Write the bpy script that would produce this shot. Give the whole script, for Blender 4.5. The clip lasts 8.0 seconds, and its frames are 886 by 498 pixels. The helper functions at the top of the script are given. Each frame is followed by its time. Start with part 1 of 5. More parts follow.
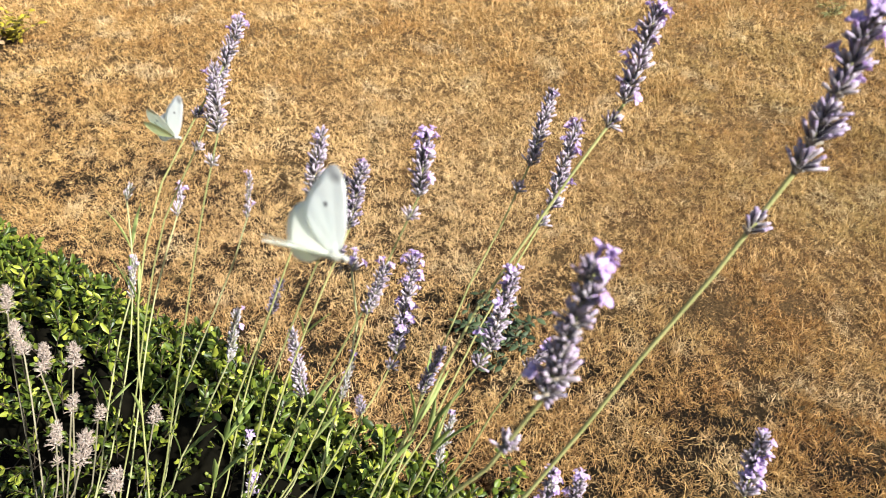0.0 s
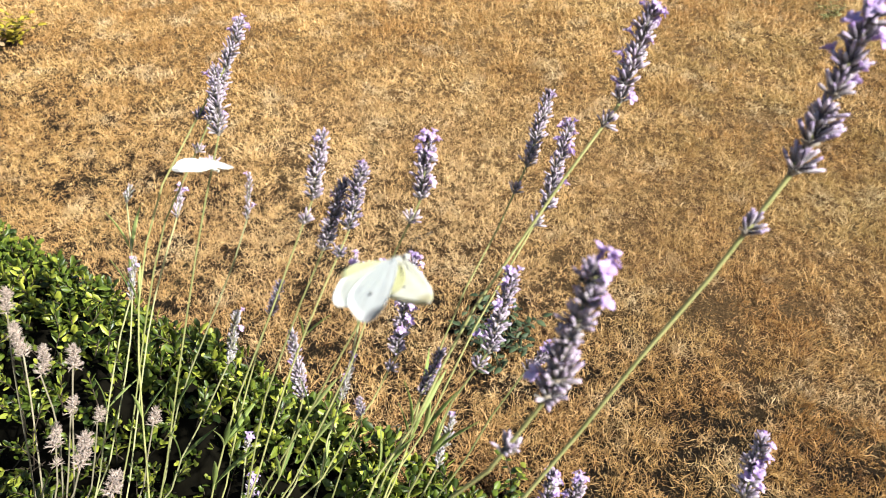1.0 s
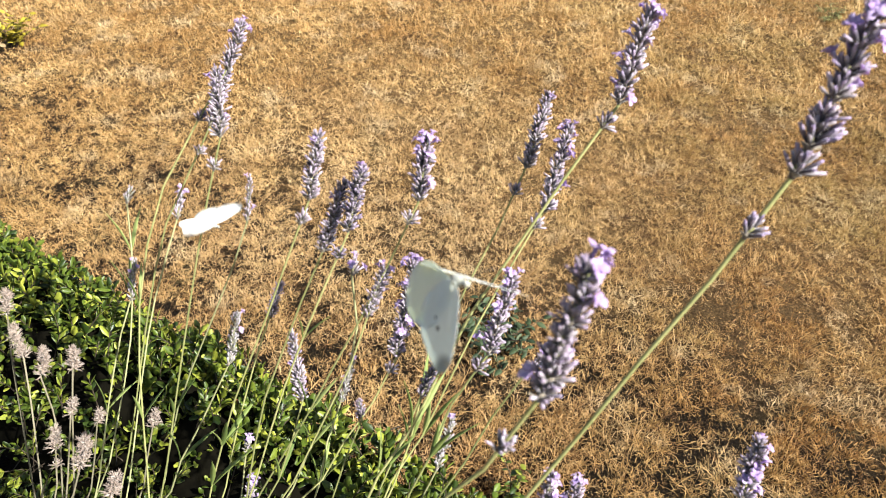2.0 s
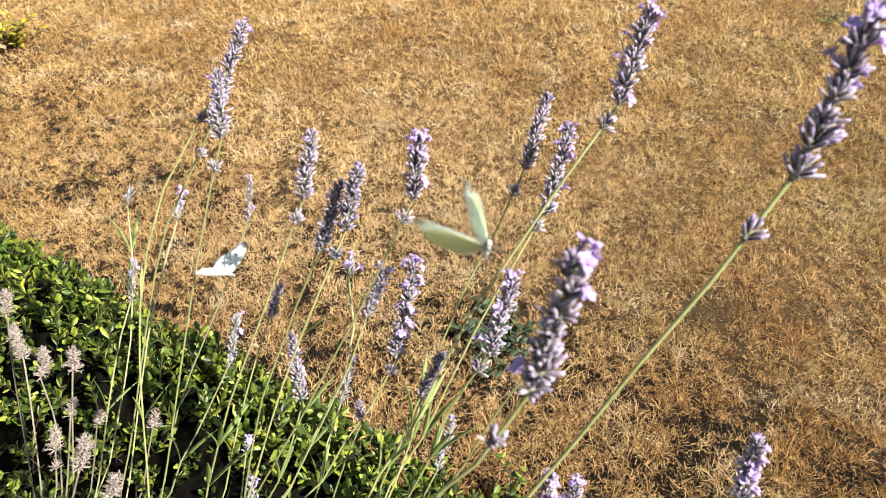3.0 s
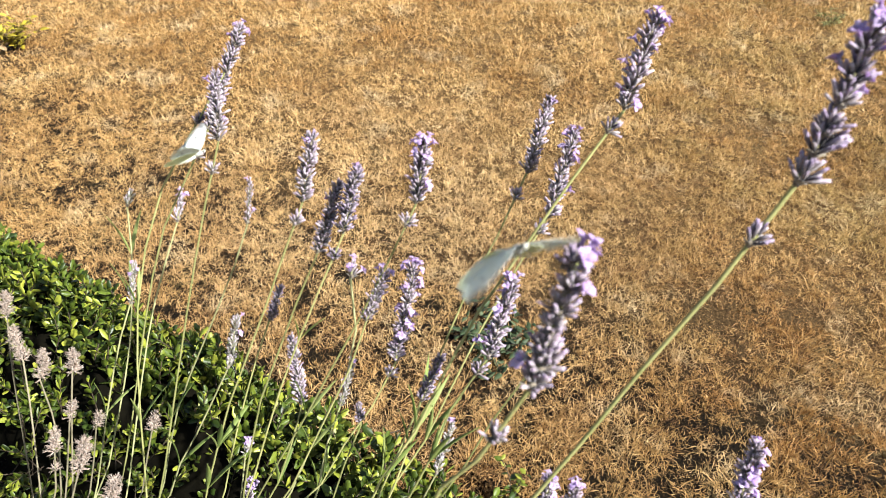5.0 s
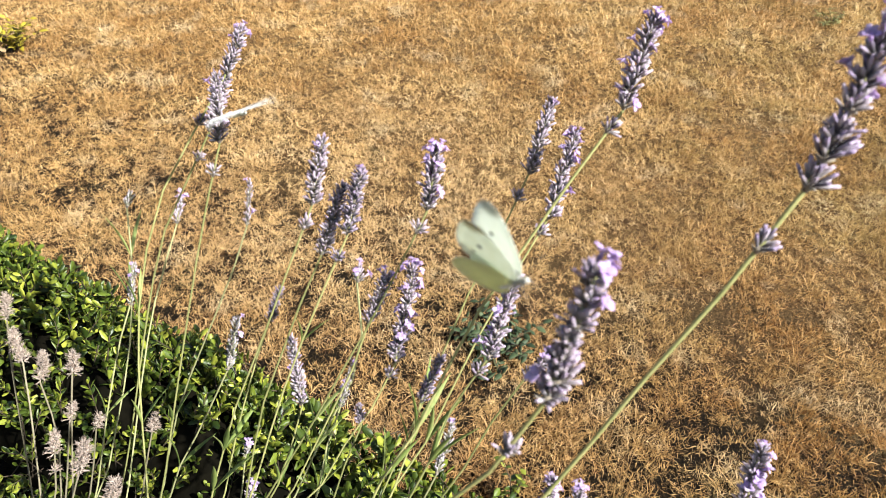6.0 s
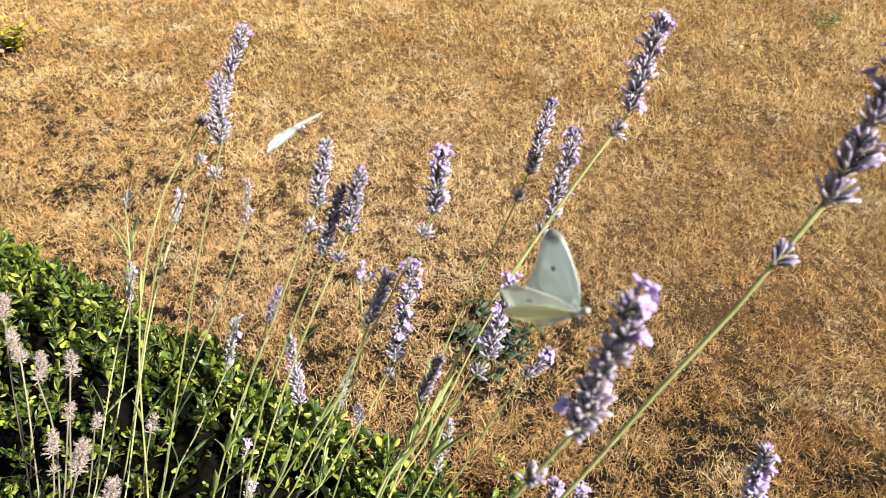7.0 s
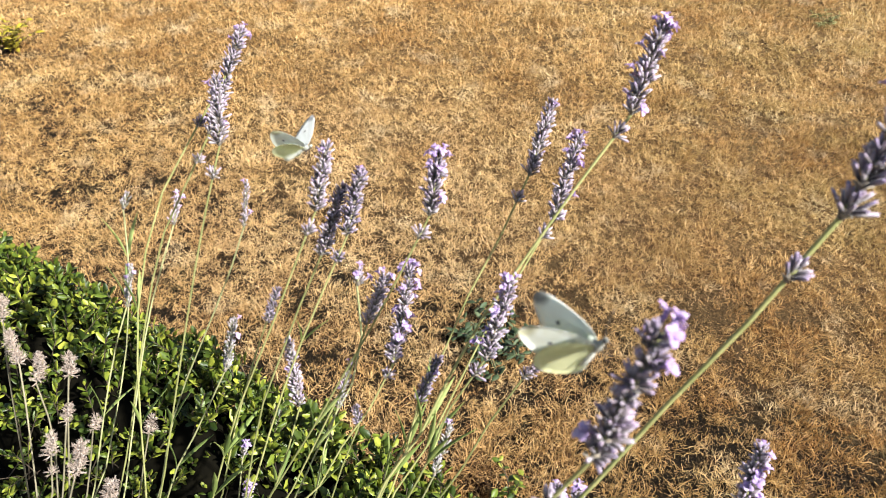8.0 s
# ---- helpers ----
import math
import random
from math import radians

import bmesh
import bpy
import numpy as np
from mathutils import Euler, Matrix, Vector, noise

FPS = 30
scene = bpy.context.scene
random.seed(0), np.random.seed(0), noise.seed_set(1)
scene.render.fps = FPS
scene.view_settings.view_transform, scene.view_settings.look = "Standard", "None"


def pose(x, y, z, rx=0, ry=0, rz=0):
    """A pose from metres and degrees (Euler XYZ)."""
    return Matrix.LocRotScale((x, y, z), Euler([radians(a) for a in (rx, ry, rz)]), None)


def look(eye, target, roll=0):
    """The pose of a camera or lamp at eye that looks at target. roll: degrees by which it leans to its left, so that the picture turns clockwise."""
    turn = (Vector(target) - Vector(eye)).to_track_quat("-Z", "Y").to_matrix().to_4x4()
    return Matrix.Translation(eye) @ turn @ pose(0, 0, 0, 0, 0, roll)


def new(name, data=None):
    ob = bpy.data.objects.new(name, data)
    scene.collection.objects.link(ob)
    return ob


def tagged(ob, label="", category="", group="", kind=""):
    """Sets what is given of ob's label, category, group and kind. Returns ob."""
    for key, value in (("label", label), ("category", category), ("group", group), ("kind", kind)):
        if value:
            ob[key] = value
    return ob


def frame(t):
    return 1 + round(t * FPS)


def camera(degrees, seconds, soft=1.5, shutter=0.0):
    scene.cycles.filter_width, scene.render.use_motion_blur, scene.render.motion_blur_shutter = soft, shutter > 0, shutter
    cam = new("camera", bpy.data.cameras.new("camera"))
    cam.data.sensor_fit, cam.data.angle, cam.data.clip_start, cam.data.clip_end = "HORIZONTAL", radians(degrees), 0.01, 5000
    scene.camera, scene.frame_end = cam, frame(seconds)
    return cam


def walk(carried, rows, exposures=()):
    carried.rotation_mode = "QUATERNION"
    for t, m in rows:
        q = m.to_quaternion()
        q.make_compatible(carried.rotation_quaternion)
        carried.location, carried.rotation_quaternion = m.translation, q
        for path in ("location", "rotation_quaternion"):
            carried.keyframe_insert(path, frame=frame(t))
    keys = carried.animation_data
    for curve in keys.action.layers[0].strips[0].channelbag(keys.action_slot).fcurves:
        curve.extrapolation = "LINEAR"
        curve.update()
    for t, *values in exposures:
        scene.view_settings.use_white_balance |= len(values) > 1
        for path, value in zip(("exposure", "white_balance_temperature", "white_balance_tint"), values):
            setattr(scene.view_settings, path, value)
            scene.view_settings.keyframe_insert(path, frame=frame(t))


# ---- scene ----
EYE = (0.0, 0.0, 1.10)


def view(pitch, turn, lean):
    """A held phone at eye height: degrees looking down, turned to the right, leaning to the left."""
    return pose(*EYE, 90 - pitch, 0, -turn) @ pose(0, 0, 0, 0, 0, lean)


PATH = [
    (0.0, view(40.478, 0.010, -0.133)), (0.5, view(40.410, 0.030, -0.126)), (1.0, view(40.345, 0.034, -0.115)),
    (1.5, view(40.266, 0.024, -0.075)), (3.0, view(40.067, 0.000, -0.005)), (3.5, view(40.000, 0.000, 0.000)),
    (4.0, view(39.957, 0.009, 0.066)), (4.5, view(39.923, 0.010, 0.110)), (6.0, view(39.839, 0.038, -0.040)),
    (6.5, view(39.812, 0.085, -0.050)), (7.0, view(39.806, 0.180, 0.010)), (7.5, view(39.786, 0.256, 0.030)),
    (8.0, view(39.765, 0.340, 0.054)),
]
cam = camera(65, 8.0, soft=0.7, shutter=0.5)
cam.data.dof.use_dof, cam.data.dof.focus_distance, cam.data.dof.aperture_fstop = True, 1.05, 16.5   # the nearest spikes lie before the sharp range
walk(cam, PATH)

# ---- daylight ----
SUN_AZIMUTH, SUN_HEIGHT = 120.0, 43.0   # degrees clockwise from the view's forward direction; above the horizon
world = bpy.data.worlds.new("world")
scene.world = world
world.use_nodes = True
wn = world.node_tree.nodes
sky = wn.new("ShaderNodeTexSky")
sky.sky_type, sky.sun_disc = "NISHITA", False
sky.sun_elevation, sky.sun_rotation = radians(SUN_HEIGHT), radians(SUN_AZIMUTH)
wn["Background"].inputs["Strength"].default_value = 0.05
world.node_tree.links.new(sky.outputs["Color"], wn["Background"].inputs["Color"])
sun = new("sun", bpy.data.lights.new("sun", "SUN"))
sun.data.energy, sun.data.angle, sun.data.color = 5.0, radians(0.55), (0.975, 0.965, 0.945)
_a, _h = radians(SUN_AZIMUTH), radians(SUN_HEIGHT)
sun.matrix_world = look(Vector((math.sin(_a) * math.cos(_h), math.cos(_a) * math.cos(_h), math.sin(_h))) * 20, (0, 0, 0))
scene.view_settings.exposure = 1.62


# ---- materials ----
def ramp(nt, stops, fac):
    r = nt.nodes.new("ShaderNodeValToRGB")
    e = r.color_ramp.elements
    while len(e) < len(stops):
        e.new(0.5)
    for el, (p, c) in zip(e, stops):
        el.position, el.color = p, (*c, 1)
    nt.links.new(fac, r.inputs["Fac"])
    return r.outputs["Color"]


def noise_tex(nt, scale, detail=3.0, coord="Object", rough=0.55):
    tc = nt.nodes.new("ShaderNodeTexCoord")
    n = nt.nodes.new("ShaderNodeTexNoise")
    n.inputs["Scale"].default_value, n.inputs["Detail"].default_value = scale, detail
    n.inputs["Roughness"].default_value = rough
    nt.links.new(tc.outputs[coord], n.inputs["Vector"])
    return n.outputs["Fac"]


def world_noise(nt, scale, detail=3.0, rough=0.55):
    g = nt.nodes.new("ShaderNodeNewGeometry")
    n = nt.nodes.new("ShaderNodeTexNoise")
    n.inputs["Scale"].default_value, n.inputs["Detail"].default_value = scale, detail
    n.inputs["Roughness"].default_value = rough
    nt.links.new(g.outputs["Position"], n.inputs["Vector"])
    return n.outputs["Fac"]


def mixc(nt, fac, a, b, mode="MIX"):
    m = nt.nodes.new("ShaderNodeMix")
    m.data_type, m.blend_type = "RGBA", mode
    for sock, v in ((m.inputs[0], fac), (m.inputs[6], a), (m.inputs[7], b)):
        if isinstance(v, (int, float)):
            sock.default_value = v
        elif isinstance(v, tuple):
            sock.default_value = (*v, 1)
        else:
            nt.links.new(v, sock)
    return m.outputs[2]


def math_node(nt, op, a, b=0.0, clamp=False):
    m = nt.nodes.new("ShaderNodeMath")
    m.operation, m.use_clamp = op, clamp
    for i, v in enumerate((a, b)):
        if isinstance(v, (int, float)):
            m.inputs[i].default_value = v
        else:
            nt.links.new(v, m.inputs[i])
    return m.outputs[0]


def remap(nt, v, a, b):
    m = nt.nodes.new("ShaderNodeMapRange")
    m.inputs[1].default_value, m.inputs[2].default_value = a, b
    nt.links.new(v, m.inputs[0])
    return m.outputs[0]


def base_mat(name, rough=0.7, spec=0.3):
    m = bpy.data.materials.new(name)
    m.use_nodes = True
    nt = m.node_tree
    b = nt.nodes["Principled BSDF"]
    b.inputs["Roughness"].default_value = rough
    b.inputs["Specular IOR Level"].default_value = spec
    return m, nt, b


def thin(nt, b, colour, share):
    """Lets part of the light through a thin leaf, blade or wing."""
    t = nt.nodes.new("ShaderNodeBsdfTranslucent")
    x = nt.nodes.new("ShaderNodeMixShader")
    x.inputs[0].default_value = share
    out = nt.nodes["Material Output"]
    if isinstance(colour, tuple):
        t.inputs["Color"].default_value = (*colour, 1)
    else:
        nt.links.new(colour, t.inputs["Color"])
    nt.links.new(b.outputs[0], x.inputs[1])
    nt.links.new(t.outputs[0], x.inputs[2])
    nt.links.new(x.outputs[0], out.inputs["Surface"])


def island(nt):
    return nt.nodes.new("ShaderNodeNewGeometry").outputs["Random Per Island"]


def object_random(nt):
    return nt.nodes.new("ShaderNodeObjectInfo").outputs["Random"]


def bump(nt, b, height, strength, distance):
    n = nt.nodes.new("ShaderNodeBump")
    n.inputs["Strength"].default_value, n.inputs["Distance"].default_value = strength, distance
    nt.links.new(height, n.inputs["Height"])
    nt.links.new(n.outputs[0], b.inputs["Normal"])


def turf_material():
    """Dead lawn blades: straw, tan and russet in drifts, grey thatch and a little surviving green."""
    m, nt, b = base_mat("dry_grass", 0.6, 0.25)
    rnd = island(nt)
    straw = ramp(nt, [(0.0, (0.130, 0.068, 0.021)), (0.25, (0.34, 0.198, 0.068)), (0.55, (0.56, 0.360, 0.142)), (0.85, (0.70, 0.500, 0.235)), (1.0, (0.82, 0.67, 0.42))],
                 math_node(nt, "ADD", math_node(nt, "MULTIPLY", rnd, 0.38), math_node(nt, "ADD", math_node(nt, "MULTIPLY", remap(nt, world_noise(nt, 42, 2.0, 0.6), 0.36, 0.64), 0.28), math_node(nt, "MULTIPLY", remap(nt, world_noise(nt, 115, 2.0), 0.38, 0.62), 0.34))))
    drift = remap(nt, world_noise(nt, 2.6, 5.0, 0.62), 0.40, 0.62)
    russet = mixc(nt, 1.0, straw, (0.60, 0.480, 0.350), "MULTIPLY")
    g = nt.nodes.new("ShaderNodeNewGeometry")
    sx = nt.nodes.new("ShaderNodeSeparateXYZ")
    nt.links.new(g.outputs["Position"], sx.inputs[0])
    near_bed = remap(nt, math_node(nt, "SUBTRACT", math_node(nt, "MULTIPLY", sx.outputs["X"], 0.6), sx.outputs["Y"]), -1.5, -0.1)   # browner turf towards the bed
    col = mixc(nt, math_node(nt, "ADD", math_node(nt, "MULTIPLY", drift, 0.75), math_node(nt, "MULTIPLY", near_bed, 0.6), True), straw, russet)
    burnt = math_node(nt, "MULTIPLY", remap(nt, world_noise(nt, 13.0, 4.0, 0.65), 0.52, 0.66), 0.55)          # burnt russet spots
    col = mixc(nt, burnt, col, mixc(nt, 1.0, col, (0.60, 0.465, 0.345), "MULTIPLY"))
    away = nt.nodes.new("ShaderNodeVectorMath")
    away.operation = "DISTANCE"
    away.inputs[1].default_value = (-0.15, 1.40, 0.0)
    nt.links.new(g.outputs["Position"], away.inputs[0])
    bleach = math_node(nt, "MULTIPLY", remap(nt, away.outputs["Value"], 0.95, 0.25), remap(nt, world_noise(nt, 5.0, 3.0), 0.25, 0.6))   # a sun-bleached patch
    col = mixc(nt, math_node(nt, "MULTIPLY", bleach, 0.5), col, (0.64, 0.46, 0.24))
    pale = remap(nt, world_noise(nt, 6.5, 4.0, 0.6), 0.54, 0.68)
    col = mixc(nt, math_node(nt, "MULTIPLY", pale, 0.5), col, (0.68, 0.55, 0.33))
    patch = remap(nt, world_noise(nt, 3.1, 4.0, 0.65), 0.44, 0.66)
    side = remap(nt, sx.outputs["X"], -0.1, 1.4)
    green = math_node(nt, "MULTIPLY", math_node(nt, "MULTIPLY", patch, side), 0.42)
    col = mixc(nt, green, col, mixc(nt, rnd, (0.22, 0.20, 0.060), (0.50, 0.41, 0.16)))
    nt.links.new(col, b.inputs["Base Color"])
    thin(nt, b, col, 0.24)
    return m


def thatch_material():
    """Old matted grass: dark russet and olive brown, with grey and straw strands."""
    m, nt, b = base_mat("old_thatch", 0.8, 0.15)
    tone = math_node(nt, "ADD", math_node(nt, "MULTIPLY", island(nt), 0.55), math_node(nt, "MULTIPLY", remap(nt, world_noise(nt, 30, 3.0, 0.65), 0.36, 0.64), 0.45))
    c = ramp(nt, [(0.0, (0.016, 0.009, 0.004)), (0.35, (0.062, 0.031, 0.012)), (0.65, (0.160, 0.085, 0.030)), (0.9, (0.300, 0.185, 0.078)), (1.0, (0.46, 0.34, 0.18))], tone)
    c = mixc(nt, math_node(nt, "MULTIPLY", remap(nt, world_noise(nt, 7.0, 3.0), 0.5, 0.68), 0.5), c, (0.085, 0.075, 0.030))
    nt.links.new(c, b.inputs["Base Color"])
    return m


def soil_material():
    m, nt, b = base_mat("thatch_and_soil", 0.95, 0.1)
    # earth ramp near black: the shade down between the blades is in this colour
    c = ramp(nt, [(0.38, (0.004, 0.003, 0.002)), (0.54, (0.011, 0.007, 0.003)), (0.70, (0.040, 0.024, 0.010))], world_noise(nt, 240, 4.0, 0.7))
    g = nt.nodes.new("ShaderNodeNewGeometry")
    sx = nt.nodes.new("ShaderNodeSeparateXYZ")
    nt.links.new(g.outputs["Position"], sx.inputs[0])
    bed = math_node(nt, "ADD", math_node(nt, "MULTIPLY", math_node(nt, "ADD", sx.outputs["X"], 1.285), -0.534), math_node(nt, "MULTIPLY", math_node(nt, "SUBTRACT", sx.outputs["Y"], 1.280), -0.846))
    bare = remap(nt, bed, -1.20, -0.55)   # earth by the bed, near black to carry shade between blades; thatch further out
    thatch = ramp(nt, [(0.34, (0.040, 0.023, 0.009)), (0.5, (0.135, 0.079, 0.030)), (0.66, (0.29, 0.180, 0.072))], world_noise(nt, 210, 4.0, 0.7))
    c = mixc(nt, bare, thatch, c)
    flat = nt.nodes.new("ShaderNodeVectorMath")
    flat.operation = "DISTANCE"
    flat.inputs[1].default_value = (0.0, 1.8, 0.0)
    nt.links.new(g.outputs["Position"], flat.inputs[0])
    turf = ramp(nt, [(0.3, (0.085, 0.050, 0.019)), (0.5, (0.205, 0.128, 0.050)), (0.7, (0.33, 0.218, 0.095))], world_noise(nt, 35, 6.0, 0.75))
    c = mixc(nt, remap(nt, flat.outputs["Value"], 2.0, 3.2), c, turf)          # far lawn
    nt.links.new(c, b.inputs["Base Color"])
    bump(nt, b, world_noise(nt, 130, 5.0, 0.7), 0.9, 0.02)
    return m


def leaf_material(name, dark, mid, bright, rough, share, per_object=False):
    m, nt, b = base_mat(name, rough, 0.35)
    rnd = object_random(nt) if per_object else island(nt)
    c = ramp(nt, [(0.0, dark), (0.55, mid), (1.0, bright)], rnd)
    c = mixc(nt, math_node(nt, "MULTIPLY", remap(nt, world_noise(nt, 400, 3.0), 0.35, 0.7), 0.35), c, dark)
    nt.links.new(c, b.inputs["Base Color"])
    bump(nt, b, world_noise(nt, 900, 2.0), 0.25, 0.001)
    thin(nt, b, mixc(nt, 1.0, c, (1.3, 1.35, 0.6), "MULTIPLY"), share)
    return m


def stem_material(name, low, high, rough=0.6, spec=0.3):
    m, nt, b = base_mat(name, rough, spec)
    c = ramp(nt, [(0.3, low), (0.7, high)], world_noise(nt, 60, 4.0))
    c = mixc(nt, math_node(nt, "MULTIPLY", remap(nt, world_noise(nt, 700, 2.0), 0.5, 0.75), 0.4), c, tuple(v * 1.35 for v in high))
    c = mixc(nt, math_node(nt, "MULTIPLY", object_random(nt), 0.35), c, tuple(v * 1.3 for v in high))
    c = mixc(nt, math_node(nt, "MULTIPLY", remap(nt, object_random(nt), 0.55, 0.0), 0.6), c, tuple(v * 0.6 for v in low))
    nt.links.new(c, b.inputs["Base Color"])
    bump(nt, b, world_noise(nt, 1500, 2.0), 0.3, 0.0006)
    return m


def calyx_material(name, stops, share=0.12, foot=None):
    """Felted calyx tubes, each its own shade, with fine ribs."""
    m, nt, b = base_mat(name, 0.85, 0.15)
    c = ramp(nt, stops, math_node(nt, "FRACT", math_node(nt, "ADD", island(nt), object_random(nt))))
    c = mixc(nt, math_node(nt, "MULTIPLY", remap(nt, world_noise(nt, 1800, 3.0), 0.4, 0.7), 0.35), c, tuple(v * 0.55 for v in stops[0][1]))
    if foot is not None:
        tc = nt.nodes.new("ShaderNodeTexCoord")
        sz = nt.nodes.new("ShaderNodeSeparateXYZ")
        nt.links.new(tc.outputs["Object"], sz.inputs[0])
        # foot: the calyx's base tint, darkened to carry the shade between tubes
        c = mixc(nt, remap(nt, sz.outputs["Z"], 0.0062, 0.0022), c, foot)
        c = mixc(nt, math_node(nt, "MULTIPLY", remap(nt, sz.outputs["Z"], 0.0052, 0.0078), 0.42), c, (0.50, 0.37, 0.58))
    nt.links.new(c, b.inputs["Base Color"])
    b.inputs["Sheen Weight"].default_value = 0.3
    bump(nt, b, world_noise(nt, 2500, 2.0), 0.5, 0.0006)
    thin(nt, b, c, share)
    return m


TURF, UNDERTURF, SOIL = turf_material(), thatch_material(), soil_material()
BOX_LEAF = leaf_material("boxwood_leaf", (0.016, 0.030, 0.005), (0.085, 0.120, 0.013), (0.30, 0.315, 0.040), 0.40, 0.10)
BOX_LEAF_SINGLE = leaf_material("boxwood_leaf_single", (0.020, 0.038, 0.006), (0.100, 0.138, 0.015), (0.30, 0.315, 0.040), 0.40, 0.10, True)
YELLOW_LEAF = leaf_material("yellowing_leaf", (0.22, 0.17, 0.02), (0.42, 0.34, 0.03), (0.62, 0.50, 0.06), 0.55, 0.3, True)
WEED_LEAF = leaf_material("weed_leaf", (0.022, 0.036, 0.015), (0.050, 0.075, 0.030), (0.115, 0.14, 0.065), 0.6, 0.2, True)
DRYING_LEAF = leaf_material("drying_leaf", (0.10, 0.11, 0.03), (0.21, 0.20, 0.06), (0.36, 0.33, 0.13), 0.6, 0.2, True)
LAV_LEAF = leaf_material("lavender_leaf", (0.10, 0.145, 0.035), (0.19, 0.245, 0.060), (0.30, 0.340, 0.115), 0.65, 0.2, True)
BARK = stem_material("twig_bark", (0.03, 0.022, 0.014), (0.09, 0.065, 0.04), 0.85)
# inner shell near black: its colour carries the shade between the hedge leaves
CORE = stem_material("hedge_inner_shade", (0.003, 0.0028, 0.002), (0.008, 0.007, 0.004), 1.0, 0.02)
STEM = stem_material("lavender_stem", (0.150, 0.165, 0.052), (0.300, 0.290, 0.115))
STEM_PALE = stem_material("pale_stem", (0.165, 0.175, 0.072), (0.31, 0.305, 0.150))
STEM_DRY = stem_material("dry_stem", (0.115, 0.105, 0.06), (0.24, 0.21, 0.14), 0.8)
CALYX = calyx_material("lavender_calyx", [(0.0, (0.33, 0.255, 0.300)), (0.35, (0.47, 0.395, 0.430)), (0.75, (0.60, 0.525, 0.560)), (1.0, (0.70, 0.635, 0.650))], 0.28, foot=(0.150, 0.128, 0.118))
# dark violet calyces; on dark_i and tall_b's low whorl they stand for cast shadow
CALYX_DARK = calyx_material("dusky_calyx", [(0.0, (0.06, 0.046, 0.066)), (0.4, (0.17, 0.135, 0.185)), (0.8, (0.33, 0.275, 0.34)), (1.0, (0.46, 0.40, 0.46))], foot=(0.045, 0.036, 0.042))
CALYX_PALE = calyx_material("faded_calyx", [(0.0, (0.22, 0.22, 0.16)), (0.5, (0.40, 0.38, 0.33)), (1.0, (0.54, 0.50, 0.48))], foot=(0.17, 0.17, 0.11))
CALYX_DRY = calyx_material("dried_calyx", [(0.0, (0.24, 0.175, 0.13)), (0.5, (0.42, 0.325, 0.255)), (1.0, (0.58, 0.47, 0.385))], 0.25)
PETAL = calyx_material("violet_petal", [(0.0, (0.48, 0.32, 0.62)), (0.5, (0.62, 0.46, 0.74)), (1.0, (0.76, 0.62, 0.83))], 0.4)
BRACT = calyx_material("brown_bract", [(0.0, (0.10, 0.08, 0.06)), (1.0, (0.27, 0.23, 0.17))], 0.1)


# ---- mesh tools ----
def mesh_of(name, verts, faces, mats, index=None, smooth=True):
    me = bpy.data.meshes.new(name)
    me.from_pydata([tuple(v) for v in verts], [], faces)
    for mt in mats:
        me.materials.append(mt)
    if index is not None:
        me.polygons.foreach_set("material_index", index)
    if smooth:
        me.polygons.foreach_set("use_smooth", [True] * len(me.polygons))
    me.update()
    return me


def child(name, me, parent, m=None, label=""):
    """Links a mesh as one part under a thing or a part."""
    ob = new(name, me)
    ob.parent = parent
    if m is not None:
        ob.matrix_basis = m
    return tagged(ob, label)


def spline(points, n):
    """n + 1 points of a smooth curve through the given ones, evenly in length, nearly."""
    p = [Vector(q) for q in points]
    p = [p[0] * 2 - p[1]] + p + [p[-1] * 2 - p[-2]]
    fine = []
    for i in range(1, len(p) - 2):
        a, b, c, d = p[i - 1:i + 3]
        for k in range(16):
            t = k / 16
            fine.append(0.5 * (2 * b + (c - a) * t + (2 * a - 5 * b + 4 * c - d) * t * t + (3 * b - a - 3 * c + d) * t ** 3))
    fine.append(p[-2])
    run = [0.0]
    for a, b in zip(fine, fine[1:]):
        run.append(run[-1] + (b - a).length)
    out, j = [], 0
    for k in range(n + 1):
        s = run[-1] * k / n
        while j < len(run) - 2 and run[j + 1] < s:
            j += 1
        u = (s - run[j]) / max(run[j + 1] - run[j], 1e-9)
        out.append(fine[j].lerp(fine[j + 1], min(max(u, 0), 1)))
    return out


def frame_of(d):
    """A turn that carries +z to the direction d."""
    return Vector(d).to_track_quat("Z", "Y").to_matrix()


def tube_data(points, radii, sides=6, verts=None, faces=None, square=0.0):
    """A closed tapered tube along the points, added to the lists."""
    verts, faces = ([] if verts is None else verts), ([] if faces is None else faces)
    base = len(verts)
    for i, p in enumerate(points):
        d = Vector(points[min(i + 1, len(points) - 1)]) - Vector(points[max(i - 1, 0)])
        r = frame_of(d)
        for k in range(sides):
            a = 2 * math.pi * k / sides
            q = radii[i] * (1 + square * math.cos(4 * a))
            verts.append(Vector(p) + r @ Vector((math.cos(a) * q, math.sin(a) * q, 0)))
    for i in range(len(points) - 1):
        for k in range(sides):
            a, b = base + i * sides + k, base + i * sides + (k + 1) % sides
            faces.append((a, b, b + sides, a + sides))
    faces.append(tuple(base + k for k in reversed(range(sides))))
    faces.append(tuple(base + (len(points) - 1) * sides + k for k in range(sides)))
    return verts, faces


